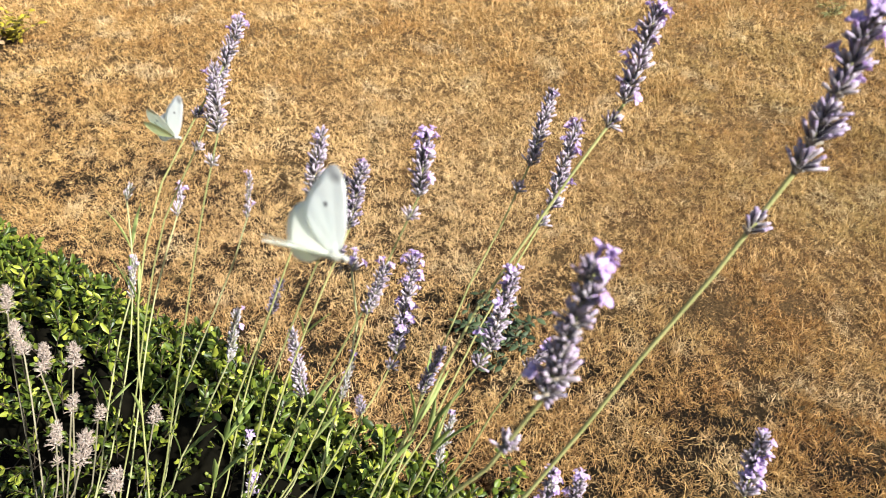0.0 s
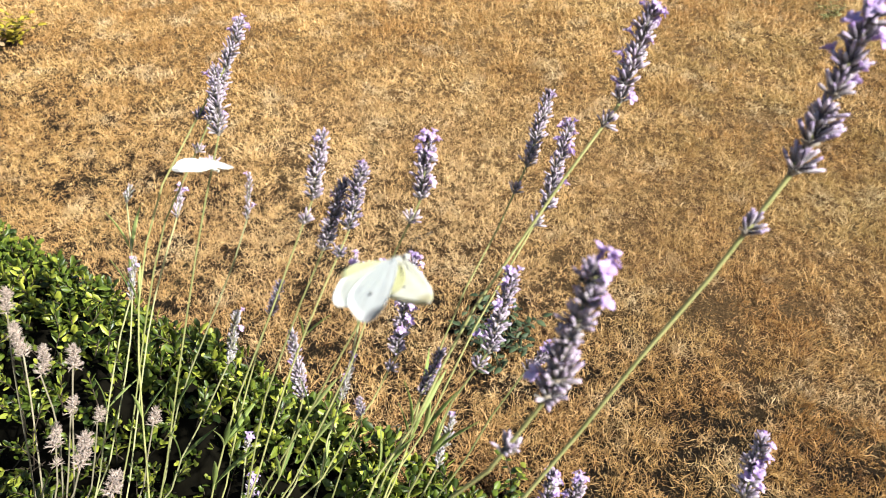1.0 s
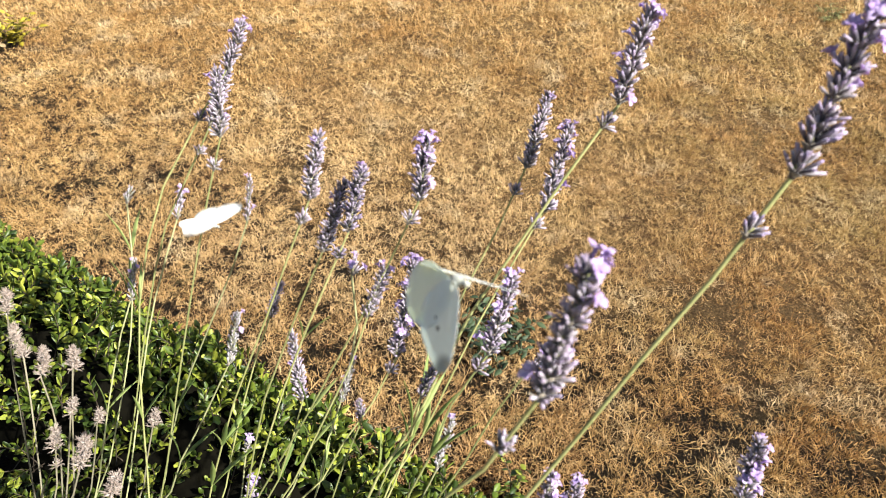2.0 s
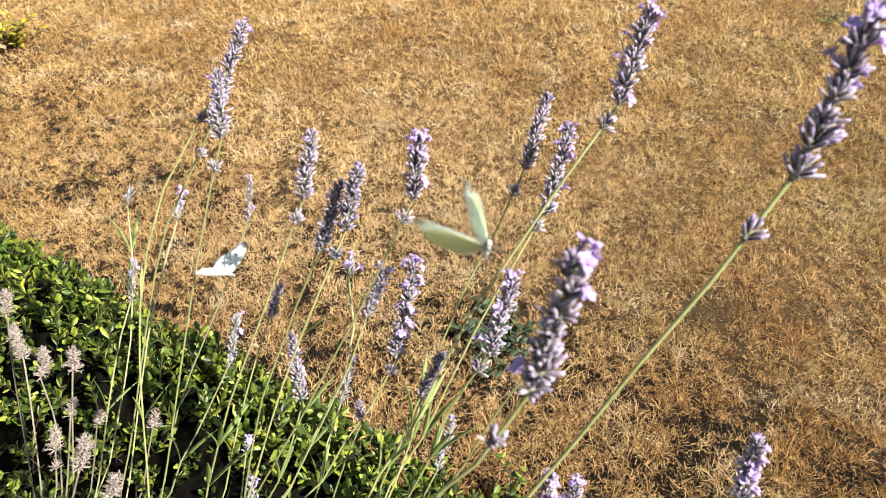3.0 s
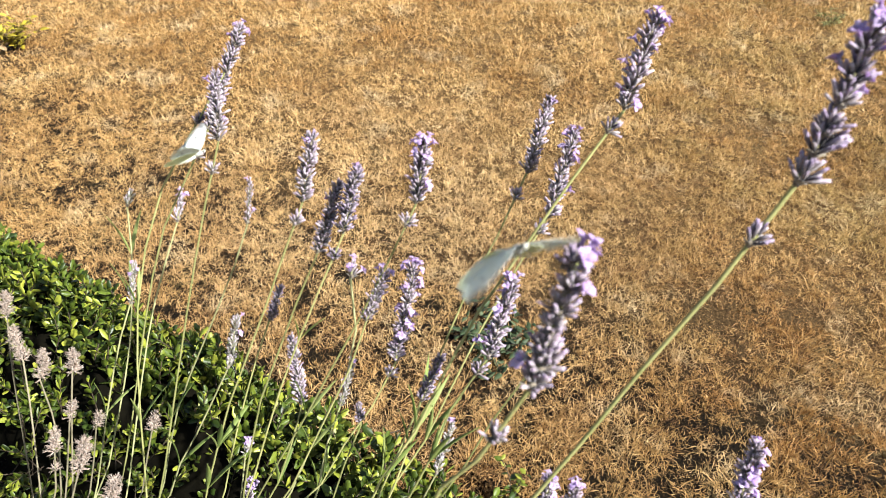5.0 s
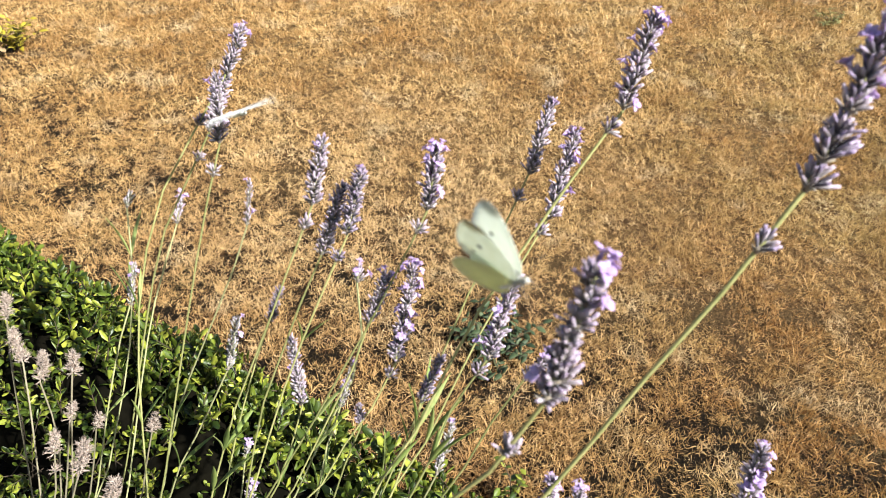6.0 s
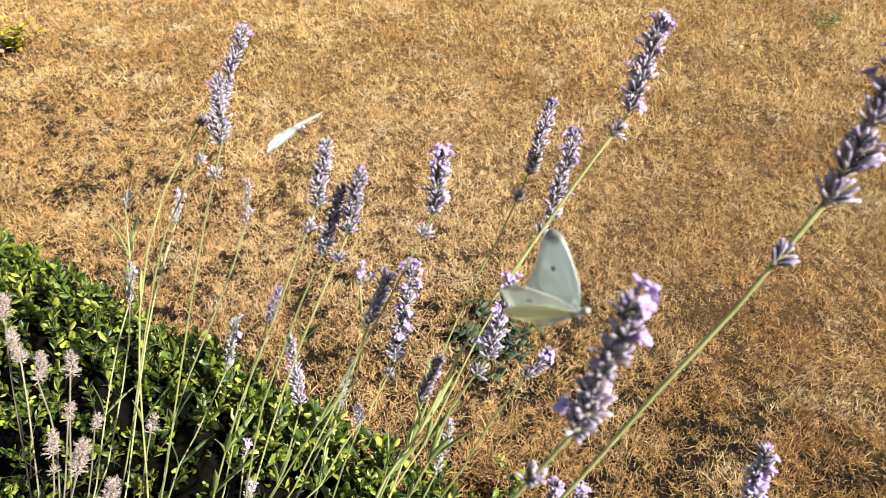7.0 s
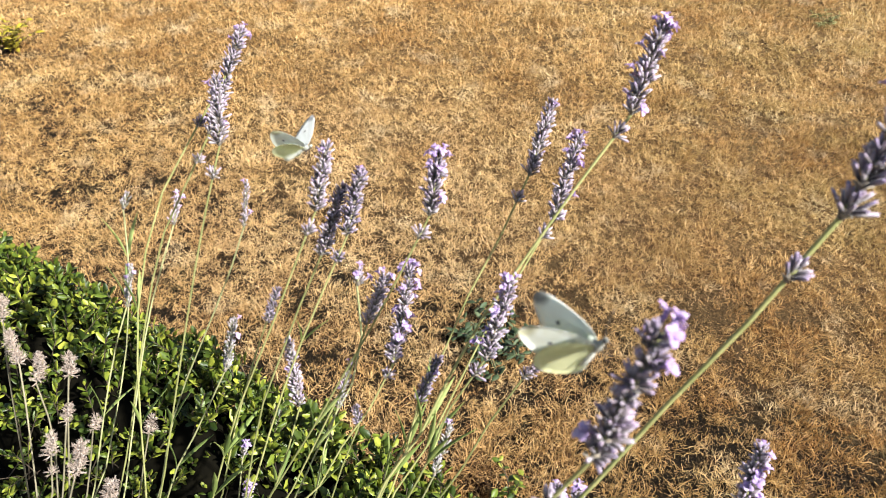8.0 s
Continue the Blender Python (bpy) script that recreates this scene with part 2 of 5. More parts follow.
def leaf_data(length, width, cup=0.15, droop=0.15, thick=0.0004, n=5, pointed=0.5, blunt=0.02):
    """A leaf with a folded midrib and real thickness, from the origin along +y, face up."""
    top = []
    for i in range(n + 1):
        t = i / n
        w = width * 0.5 * max(math.sin(math.pi * min(t ** 0.8, 1)) ** (0.6 + 0.4 * pointed), 0.06 if i < n else blunt)
        y, z = length * t, -droop * length * t * t
        top += [Vector((-w, y, z + cup * w)), Vector((0, y, z)), Vector((w, y, z + cup * w))]
    m = len(top)
    verts = top + [v - Vector((0, 0, thick)) for v in top]
    faces = []
    for i in range(n):
        for k in range(2):
            a = i * 3 + k
            faces += [(a, a + 1, a + 4, a + 3), (m + a, m + a + 3, m + a + 4, m + a + 1)]
        for k, flip in ((0, False), (2, True)):
            a, b = i * 3 + k, i * 3 + k + 3
            faces.append((a, m + a, m + b, b) if flip else (a, b, m + b, m + a))
    return verts, faces


def joined(name, pieces, mats, smooth=True):
    """One mesh of many (verts, faces, matrix, material index) pieces."""
    verts, faces, index = [], [], []
    for v, f, m, k in pieces:
        o = len(verts)
        verts += [m @ Vector(q) for q in v]
        faces += [tuple(o + i for i in q) for q in f]
        index += [k] * len(f)
    return mesh_of(name, verts, faces, mats, index, smooth)


# ---- ground and lawn ----
def ground_height(x, y):
    return 0.016 * (noise.noise((x * 1.3, y * 1.3, 0.0)) + 0.5 * noise.noise((x * 3.7, y * 3.7, 4.0)))


def ground_sheet():
    """One sheet: fine where the lawn is walked on, running out flat to the horizon."""
    fine = list(np.linspace(-3.0, 3.0, 81))
    xs = [-400, -100, -30, -10, -5] + fine + [5, 10, 30, 100, 400]
    ys = [-400, -100, -30, -10, -4] + list(np.linspace(-1.2, 5.0, 84)) + [6, 10, 30, 100, 400]
    verts = []
    for y in ys:
        for x in xs:
            fade = max(0.0, 1 - max(abs(x) - 2.5, y - 4.3, -0.6 - y, 0.0) * 2)
            verts.append((x, y, ground_height(x, y) * fade))
    w = len(xs)
    faces = [(j * w + i, j * w + i + 1, j * w + w + i + 1, j * w + w + i) for j in range(len(ys) - 1) for i in range(w - 1)]
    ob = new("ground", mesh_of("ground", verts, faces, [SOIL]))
    return tagged(ob, "dry brown soil and thatch under a parched lawn, darkened as shade between blades", "ground", kind="structure")


def grass_patch(name, count, rng, x0, x1, y0, y1, keep, length, width, recede=0.0, material=None, lie=1.0):
    """Dead grass: curled tapered blades, two to four leaning out of one tuft, thinner over bare spots."""
    tufts = max(1, count // 5)
    tx, ty = rng.uniform(x0, x1, tufts), rng.uniform(y0, y1, tufts)
    ok = keep(tx, ty) & (rng.uniform(0, 1, tufts) < np.clip(0.80 + 0.20 * (ty - 0.5) / 1.4, 0.0 if recede else 0.5, 1.0) * np.clip(1.5 / np.maximum(ty, 0.1), 0, 1) ** recede)   # worn thinner towards the bed
    tx, ty = tx[ok], ty[ok]
    dens = np.array([0.6 * noise.noise((a * 6.0, b * 6.0, 9.0)) + 0.75 * noise.noise((a * 17.0, b * 17.0, 2.0)) + 0.7 * noise.noise((a * 48.0, b * 48.0, 5.0)) for a, b in zip(tx, ty)])
    dens *= 1 + 0.4 * np.clip(1.7 - ty, 0.0, 1.0) * (recede > 0)
    ok = rng.uniform(-1.0, 0.05, len(tx)) < dens + (1 - lie) * 0.75
    tx, ty, dens = tx[ok], ty[ok], dens[ok]
    k = rng.integers(5, 10, len(tx))
    px, py = np.repeat(tx, k), np.repeat(ty, k)
    lush = np.repeat(np.clip(0.92 + 0.8 * dens, 0.4, 1.6), k)
    n = len(px)
    px, py = px + rng.normal(0, 0.0045, n), py + rng.normal(0, 0.0045, n)
    pz = np.array([ground_height(a, b) for a, b in zip(px, py)]) - 0.002 + np.repeat([0.006 * noise.noise((a * 42.0, b * 42.0, 15.0)) + 0.003 for a, b in zip(tx, ty)], k)
    az = rng.uniform(0, 2 * np.pi, n)
    swirl = np.array([noise.noise((a * 9.0, b * 9.0, 30.0)) for a, b in zip(tx, ty)])
    az = np.where(rng.uniform(0, 1, n) < 0.25, np.repeat(swirl, k) * 5 + rng.normal(0, 0.6, n), az)
    ln = length * lush * rng.lognormal(0, 0.35, n)
    rise0, bend = rng.uniform(0.6, 1.5, n), np.abs(rng.normal(1.1, 0.9, n))
    rise0, bend = rise0 * lie, bend * lie
    rise0 += 0.25 * lie * np.clip(1.6 - py, 0.0, 1.0)
    side = rng.normal(0, 1.7, n)
    reach = np.clip(py / 1.5, 1.0, 3.0) if recede else np.ones(n)
    ln = ln * reach ** 0.5
    wd = width * reach * rng.uniform(0.6, 1.4, n)
    rows = []
    cx, cy, cz = px.copy(), py.copy(), pz.copy()
    for s in range(3):
        u = s / 2
        e, a = rise0 - bend * u, az + side * u
        if s:
            step = ln / 2
            cx, cy, cz = cx + np.cos(e) * np.cos(a) * step, cy + np.cos(e) * np.sin(a) * step, np.maximum(cz + np.sin(e) * step, pz + 0.001)
        w = wd * (1 - 0.25 * u) * 0.5
        tw = az + np.pi / 2 + rng.normal(0, 0.25, n)
        ox, oy, oz = np.cos(tw) * w, np.sin(tw) * w, rng.normal(0, 0.35, n) * w
        if s < 2:
            rows += [np.stack([cx - ox, cy - oy, cz - oz], 1), np.stack([cx + ox, cy + oy, cz + oz], 1)]
        else:
            rows.append(np.stack([cx, cy, cz], 1))
    verts = np.stack(rows, 1).reshape(-1, 3)
    b = (np.arange(n) * 5)[:, None]
    tris = np.concatenate([b + np.array([[0, 1, 3]]), b + np.array([[0, 3, 2]]), b + np.array([[2, 3, 4]])])
    me = bpy.data.meshes.new(name)
    me.vertices.add(len(verts))
    me.vertices.foreach_set("co", verts.astype(np.float32).ravel())
    me.loops.add(len(tris) * 3)
    me.loops.foreach_set("vertex_index", tris.astype(np.int32).ravel())
    me.polygons.add(len(tris))
    me.polygons.foreach_set("loop_start", np.arange(0, len(tris) * 3, 3, dtype=np.int32))
    me.polygons.foreach_set("use_smooth", np.ones(len(tris), dtype=bool))
    me.materials.append(material or TURF)
    me.update()
    me.validate()
    return new(name, me)


ground_sheet()
rng = np.random.default_rng(7)


def in_bed(x, y):
    """The planting bed under hedge and lavender carries no turf."""
    d = (x - HEDGE_A.x) * HEDGE_N.x + (y - HEDGE_A.y) * HEDGE_N.y
    return (d > 0.02) & (d < 0.62)


HEDGE_A, HEDGE_B = Vector((-1.285, 1.280)), Vector((0.205, 0.340))
HEDGE_D = (HEDGE_B - HEDGE_A).normalized()
HEDGE_N = Vector((HEDGE_D.y, -HEDGE_D.x)) * 1.0
near = lambda x, y: (np.abs(x) < 0.45 + y * 0.60) & ~in_bed(x, y) & (np.hypot(x - 0.765, (y - 1.085) * 0.8) > 0.024)   # one bare hole in the turf
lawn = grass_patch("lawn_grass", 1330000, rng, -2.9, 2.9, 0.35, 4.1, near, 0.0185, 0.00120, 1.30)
tagged(lawn, "parched straw-coloured lawn grass, brown and curled", "grass", kind="stuff")
around = grass_patch("lawn_grass", 105000, rng, -4.2, 4.2, -2.0, 5.2, lambda x, y: ~in_bed(x, y) & ((np.abs(x) >= 0.45 + y * 0.60) | (y > 4.1) | (y < 0.35)), 0.040, 0.0062)
beside = grass_patch("lawn_grass", 52000, rng, -0.6, 2.8, -0.9, 1.9, lambda x, y: ~in_bed(x, y) & ((np.abs(x) >= 0.45 + y * 0.60) | (y < 0.35)) & (x > -0.3), 0.034, 0.0052)
tagged(beside, "parched straw-coloured lawn grass beside the planting bed", "grass", kind="stuff")
under = grass_patch("thatch", 270000, rng, -1.7, 1.7, 0.40, 2.6, near, 0.0150, 0.00140, 1.9, UNDERTURF, 0.25)
tagged(under, "matted brown thatch of dead grass under the blades", "thatch", kind="stuff")
tagged(around, "parched lawn grass round about, coarse and straw-coloured", "grass", kind="stuff")


# ---- boxwood hedge ----
def scatter(name, base, mats, material):
    """Many copies of one small shape in one mesh; mats is an array of 4 x 4 poses."""
    v = np.array([tuple(q) for q in base[0]])
    v4 = np.concatenate([v, np.ones((len(v), 1))], 1)
    co = np.einsum("nij,vj->nvi", mats, v4)[:, :, :3].reshape(-1, 3)
    faces = np.array(base[1])
    fc = (faces[None] + (np.arange(len(mats)) * len(v))[:, None, None]).reshape(-1, faces.shape[1])
    me = bpy.data.meshes.new(name)
    me.vertices.add(len(co))
    me.vertices.foreach_set("co", co.astype(np.float32).ravel())
    me.loops.add(fc.size)
    me.loops.foreach_set("vertex_index", fc.astype(np.int32).ravel())
    me.polygons.add(len(fc))
    me.polygons.foreach_set("loop_start", np.arange(0, fc.size, fc.shape[1], dtype=np.int32))
    me.polygons.foreach_set("use_smooth", np.ones(len(fc), dtype=bool))
    me.materials.append(material)
    me.update()
    me.validate()
    return me


HEDGE_TOP, HEDGE_DEEP = 0.394, 0.27


def hedge_point(s, n, z):
    """A point of the hedge: along it, across it from its far edge, above the ground."""
    q = HEDGE_A + HEDGE_D * s + HEDGE_N * n
    return Vector((q.x, q.y, z))


def leafy_shoot(tip, direction, leaves, rnd, size=0.0165):
    """Poses of opposite leaf pairs up one shoot, and the shoot's own two ends."""
    d = Vector(direction).normalized()
    r = frame_of(d).to_4x4()
    out = []
    length = 0.0080 * leaves
    for k in range(leaves):
        at = Vector(tip) - d * length * (1 - (k + 0.5) / leaves)
        for half in (0, 180):
            out.append(Matrix.Translation(at) @ r @ pose(0, 0, 0, 0, 0, k * 90 + half + rnd.gauss(0, 14)) @ pose(0, 0.001, 0, rnd.gauss(54, 14) + 12 * (k == leaves - 1), rnd.gauss(0, 14), 0)
                       @ Matrix.Diagonal((*[size / 0.0165 * rnd.uniform(0.7, 1.2) * (0.75 if k == leaves - 1 else 1)] * 3, 1)))
    return out, (Vector(tip) - d * (length + 0.02), Vector(tip))


def hedge():
    rnd = random.Random(11)
    span = (HEDGE_B - HEDGE_A).length
    root = tagged(new("boxwood_hedge"), "clipped green boxwood hedge with small glossy oval leaves", "hedge")
    root.location = hedge_point(span * 0.6, HEDGE_DEEP / 2, 0)
    inv = Matrix.Translation(-root.location)
    # the dense inside as a near-black shell: shade between leaves put into its colour
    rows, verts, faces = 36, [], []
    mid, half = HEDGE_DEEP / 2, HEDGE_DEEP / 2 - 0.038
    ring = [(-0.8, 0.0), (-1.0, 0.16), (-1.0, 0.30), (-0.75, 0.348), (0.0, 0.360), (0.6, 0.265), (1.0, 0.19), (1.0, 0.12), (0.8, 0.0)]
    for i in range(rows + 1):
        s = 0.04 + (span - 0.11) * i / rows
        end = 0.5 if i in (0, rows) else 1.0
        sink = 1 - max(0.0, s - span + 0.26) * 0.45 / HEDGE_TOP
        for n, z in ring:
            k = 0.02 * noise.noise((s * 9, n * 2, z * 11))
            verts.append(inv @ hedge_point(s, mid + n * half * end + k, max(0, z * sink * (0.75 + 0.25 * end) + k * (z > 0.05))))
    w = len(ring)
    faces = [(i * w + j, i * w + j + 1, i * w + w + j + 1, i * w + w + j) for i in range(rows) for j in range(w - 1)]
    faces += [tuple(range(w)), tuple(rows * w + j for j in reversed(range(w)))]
    child("core", mesh_of("core", verts, faces, [CORE]), root, None, "near-black inner shell, coloured as the shade between leaves")
    poses, twigs = [], []
    for i in range(4300):
        s = rnd.uniform(0.0, span)
        side = rnd.random()
        if side < 0.50:
            n, z = rnd.uniform(0.02, HEDGE_DEEP - 0.02), HEDGE_TOP
            d = Vector((rnd.gauss(0, 0.45), rnd.gauss(0, 0.45), 1))
        elif side < 0.74:
            n, z = HEDGE_DEEP, HEDGE_TOP - 0.14 - rnd.uniform(0, 0.23)
            d = Vector((HEDGE_N.x, HEDGE_N.y, 0.55)) + Vector((rnd.gauss(0, 0.4), rnd.gauss(0, 0.4), rnd.gauss(0, 0.4)))
        elif side < 0.93:
            n, z = 0.0, HEDGE_TOP - 0.02 - rnd.uniform(0, 0.30)
            d = Vector((-HEDGE_N.x, -HEDGE_N.y, 0.7)) + Vector((rnd.gauss(0, 0.4), rnd.gauss(0, 0.4), rnd.gauss(0, 0.4)))
        else:
            s, n, z = span, rnd.uniform(0, HEDGE_DEEP), rnd.uniform(0.04, HEDGE_TOP)
            d = Vector((HEDGE_D.x, HEDGE_D.y, 0.6)) + Vector((rnd.gauss(0, 0.4), rnd.gauss(0, 0.4), rnd.gauss(0, 0.4)))
        thin_out = min(1.0, max(0.0, n / HEDGE_DEEP)) * min(1.0, 0.4 + s / span * 2)
        if rnd.random() < 0.74 * thin_out:                # thinned so the near-black core stands in for shade here
            continue
        lump = 0.024 * noise.noise((s * 7, n * 9, z * 9)) + rnd.gauss(0, 0.012)
        low = max(0.0, s - span + 0.26) * 0.45           # the hedge sinks towards its end
        slope = 0.85 * max(0.0, n - 0.11) if side < 0.50 else 0.0     # the top falls away towards the lavender
        z = max(0.03, (z + lump - slope) * (1 - low / HEDGE_TOP))
        n += 0.02 * noise.noise((s * 8, z * 9, 5.0)) + rnd.gauss(0, 0.008)
        if n < 0.03 or n > HEDGE_DEEP - 0.03:
            z -= 0.018 * (z > 0.3)
        if i % 7 == 0:                                   # deeper shoots fill the gaps
            n, z = HEDGE_DEEP / 2 + (n - HEDGE_DEEP / 2) * rnd.uniform(0.6, 0.85), max(0.03, z * rnd.uniform(0.80, 0.94))
        p, t = leafy_shoot(hedge_point(s, n, z), d, rnd.randint(4, 6), rnd, 0.0165 if n < 0.12 else 0.0128)
        poses += p
        twigs.append(t)
    tv, tf = [], []
    for a, b in twigs:
        tube_data([inv @ a, inv @ b], [0.0011, 0.0006], 4, tv, tf)
    tagged(child("twig", mesh_of("twig", tv, tf, [BARK]), root), kind="stuff")
    leaf = leaf_data(0.0165, 0.0096, 0.30, 0.12, 0.0003, 2, 0.0, 0.45)
    order = sorted(range(len(poses)), key=lambda i: (poses[i].translation - hedge_point(span * 0.62, 0.2, HEDGE_TOP + 0.05)).length)
    singles, rest = order[:300], order[300:]
    tagged(child("leaves", scatter("leaves", leaf, np.array([np.array(inv @ poses[i]) for i in rest]), BOX_LEAF), root), kind="stuff")
    one = mesh_of("leaf", *leaf, [BOX_LEAF_SINGLE])
    for i in singles:
        child("leaf", one, root, inv @ poses[i])


hedge()


# ---- lavender ----
def calyx_data(length, girth, rnd):
    """A ribbed calyx tube that narrows at its foot and gapes at its mouth."""
    rings = [(0.0, 0.45), (0.3, 0.9), (0.68, 1.12), (0.90, 0.98), (1.0, 0.62), (0.95, 0.35)]
    lean = Vector((rnd.gauss(0, 0.09), rnd.gauss(0, 0.09), 0)) * length
    verts, faces, sides = [], [], 5
    for z, r in rings:
        for k in range(sides):
            a = 2 * math.pi * k / sides
            q = girth * r * (1 + (0.10 if k % 2 else -0.06))
            verts.append(Vector((math.cos(a) * q, math.sin(a) * q, z * length + (0.10 * length if z == 1.0 and k % 2 else 0))) + lean * z * z)
    for i in range(len(rings) - 1):
        for k in range(sides):
            a, b = i * sides + k, i * sides + (k + 1) % sides
            faces.append((a, b, b + sides, a + sides))
    faces.append(tuple((len(rings) - 1) * sides + k for k in range(sides)))
    return verts, faces


def floret_mesh(seed):
    """The corolla: a short throat and two larger, three smaller rounded lobes, at the mouth of a calyx."""
    rnd = random.Random(seed)
    out = [(*tube_data([(0, 0, 0.0060), (0, 0, 0.0092)], [0.0007, 0.0011], 5), Matrix.Identity(4), 0)]
    for k in range(5):
        big = 1.3 if k < 2 else 1.0
        lobe = leaf_data(0.0030 * big, 0.0032 * big, 0.35, 0.35, 0.00015, 3, 0.0, 0.5)
        out.append((*lobe, Matrix.Translation((0, 0, 0.0090)) @ pose(0, 0, 0, 0, 0, k * 72 + rnd.gauss(0, 10)) @ pose(0, 0.0006, 0, rnd.gauss(44, 18), rnd.gauss(0, 18), 0), 0))
    return joined("floret", out, [PETAL])


FLORETS = [floret_mesh(i) for i in range(4)]
KINDS = {  # calyx material, calyces to a whorl, how far they splay, share in flower
    "fresh": (CALYX, 18, 55, 0.014), "bloom": (CALYX, 18, 55, 0.042), "dusky": (CALYX_DARK, 18, 53, 0.006), "ripe": (CALYX_DARK, 16, 54, 0.022),
    "faded": (CALYX_PALE, 9, 36, 0.02), "young": (CALYX, 7, 34, 0.03), "dry": (CALYX_DRY, 15, 72, 0.0)}
CALYCES = {}


def calyx_set(kind):
    """Six calyx tubes of a kind, made once and shared."""
    if kind not in CALYCES:
        rnd = random.Random(kind)
        CALYCES[kind] = [mesh_of("calyx", *calyx_data(rnd.uniform(0.0058, 0.0086), rnd.uniform(0.00062, 0.00086), rnd), [KINDS[kind][0]]) for _ in range(6)]
    return CALYCES[kind]


def node_mesh():
    """The swollen node of the stem with its two papery bracts."""
    pieces = [(*tube_data([(0, 0, -0.0015), (0, 0, 0.0005), (0, 0, 0.0025)], [0.0011, 0.0017, 0.0010], 6), Matrix.Identity(4), 0)]
    for k in range(2):
        pieces.append((*leaf_data(0.0050, 0.0044, 0.3, 0.1, 0.0002, 2, 0.6), pose(0, 0, -0.0008, 0, 0, 180 * k) @ pose(0, 0.001, 0, 38), 0))
    return joined("whorl", pieces, [BRACT])


NODE = node_mesh()


def fluff_mesh(seed):
    """A dried whorl gone to fluff: splayed husks with hair-fine tips."""
    rnd = random.Random(seed)
    mat, count, wide, _ = KINDS["dry"]
    tubes = []
    for k in range(count):
        m = pose(0, 0, (0, 0.0015, 0.003)[k % 3], 0, 0, 360 * k / count + rnd.gauss(0, 14)) @ pose(0, 0, 0, -rnd.gauss((wide, wide * 0.7, wide * 0.4)[k % 3], 14)) @ Matrix.Translation((0, 0, 0.001))
        ln = rnd.uniform(0.0040, 0.0072)
        tubes.append((*calyx_data(ln, rnd.uniform(0.0006, 0.00095), rnd), m, 0))
        for _ in range(4):
            tubes.append((*tube_data([(0, 0, ln * 0.8), (rnd.gauss(0, 0.0017), rnd.gauss(0, 0.0017), ln * 1.6)], [0.0004, 0.00018], 3), m, 0))
    return joined("whorl", tubes, [mat])


FLUFF = [fluff_mesh(i) for i in range(6)]


def whorl(kind, parent, m, rnd, flowers, fullness=1.0, dusk=0.14):
    """One ring of calyces round the stem; some hold an open floret."""
    if kind == "dry":
        return child("whorl", FLUFF[rnd.randrange(6)], parent, m)
    _, count, wide, bloom = KINDS[kind]
    ring = child("whorl", NODE, parent, m)
    count = int(count * fullness)
    for k in range(count):
        tier = k % 3
        polar = rnd.gauss((wide, wide * 0.74, wide * 0.45)[tier], 8)
        q = pose(0, 0, (0, 0.0014, 0.0028)[tier], 0, 0, 360 * k / count + rnd.gauss(0, 12)) @ pose(0, 0, 0, -polar) @ Matrix.Translation((0, 0, 0.0012))
        shade = "dusky" if kind in ("fresh", "bloom") and rnd.random() < dusk else "fresh" if kind in ("dusky", "ripe") and rnd.random() < (0.6 if kind == "ripe" else 0.3) else kind
        child("calyx", calyx_set(shade)[rnd.randrange(6)], ring, q)
        if rnd.random() < bloom * flowers:
            child("floret", FLORETS[rnd.randrange(4)], ring, q, "open violet floret")
    return ring


STALKS = {}
LEAF_LONG = mesh_of("lavender_leaf", *leaf_data(0.045, 0.0042, 0.5, 0.12, 0.0004, 6, 1.0), [LAV_LEAF])


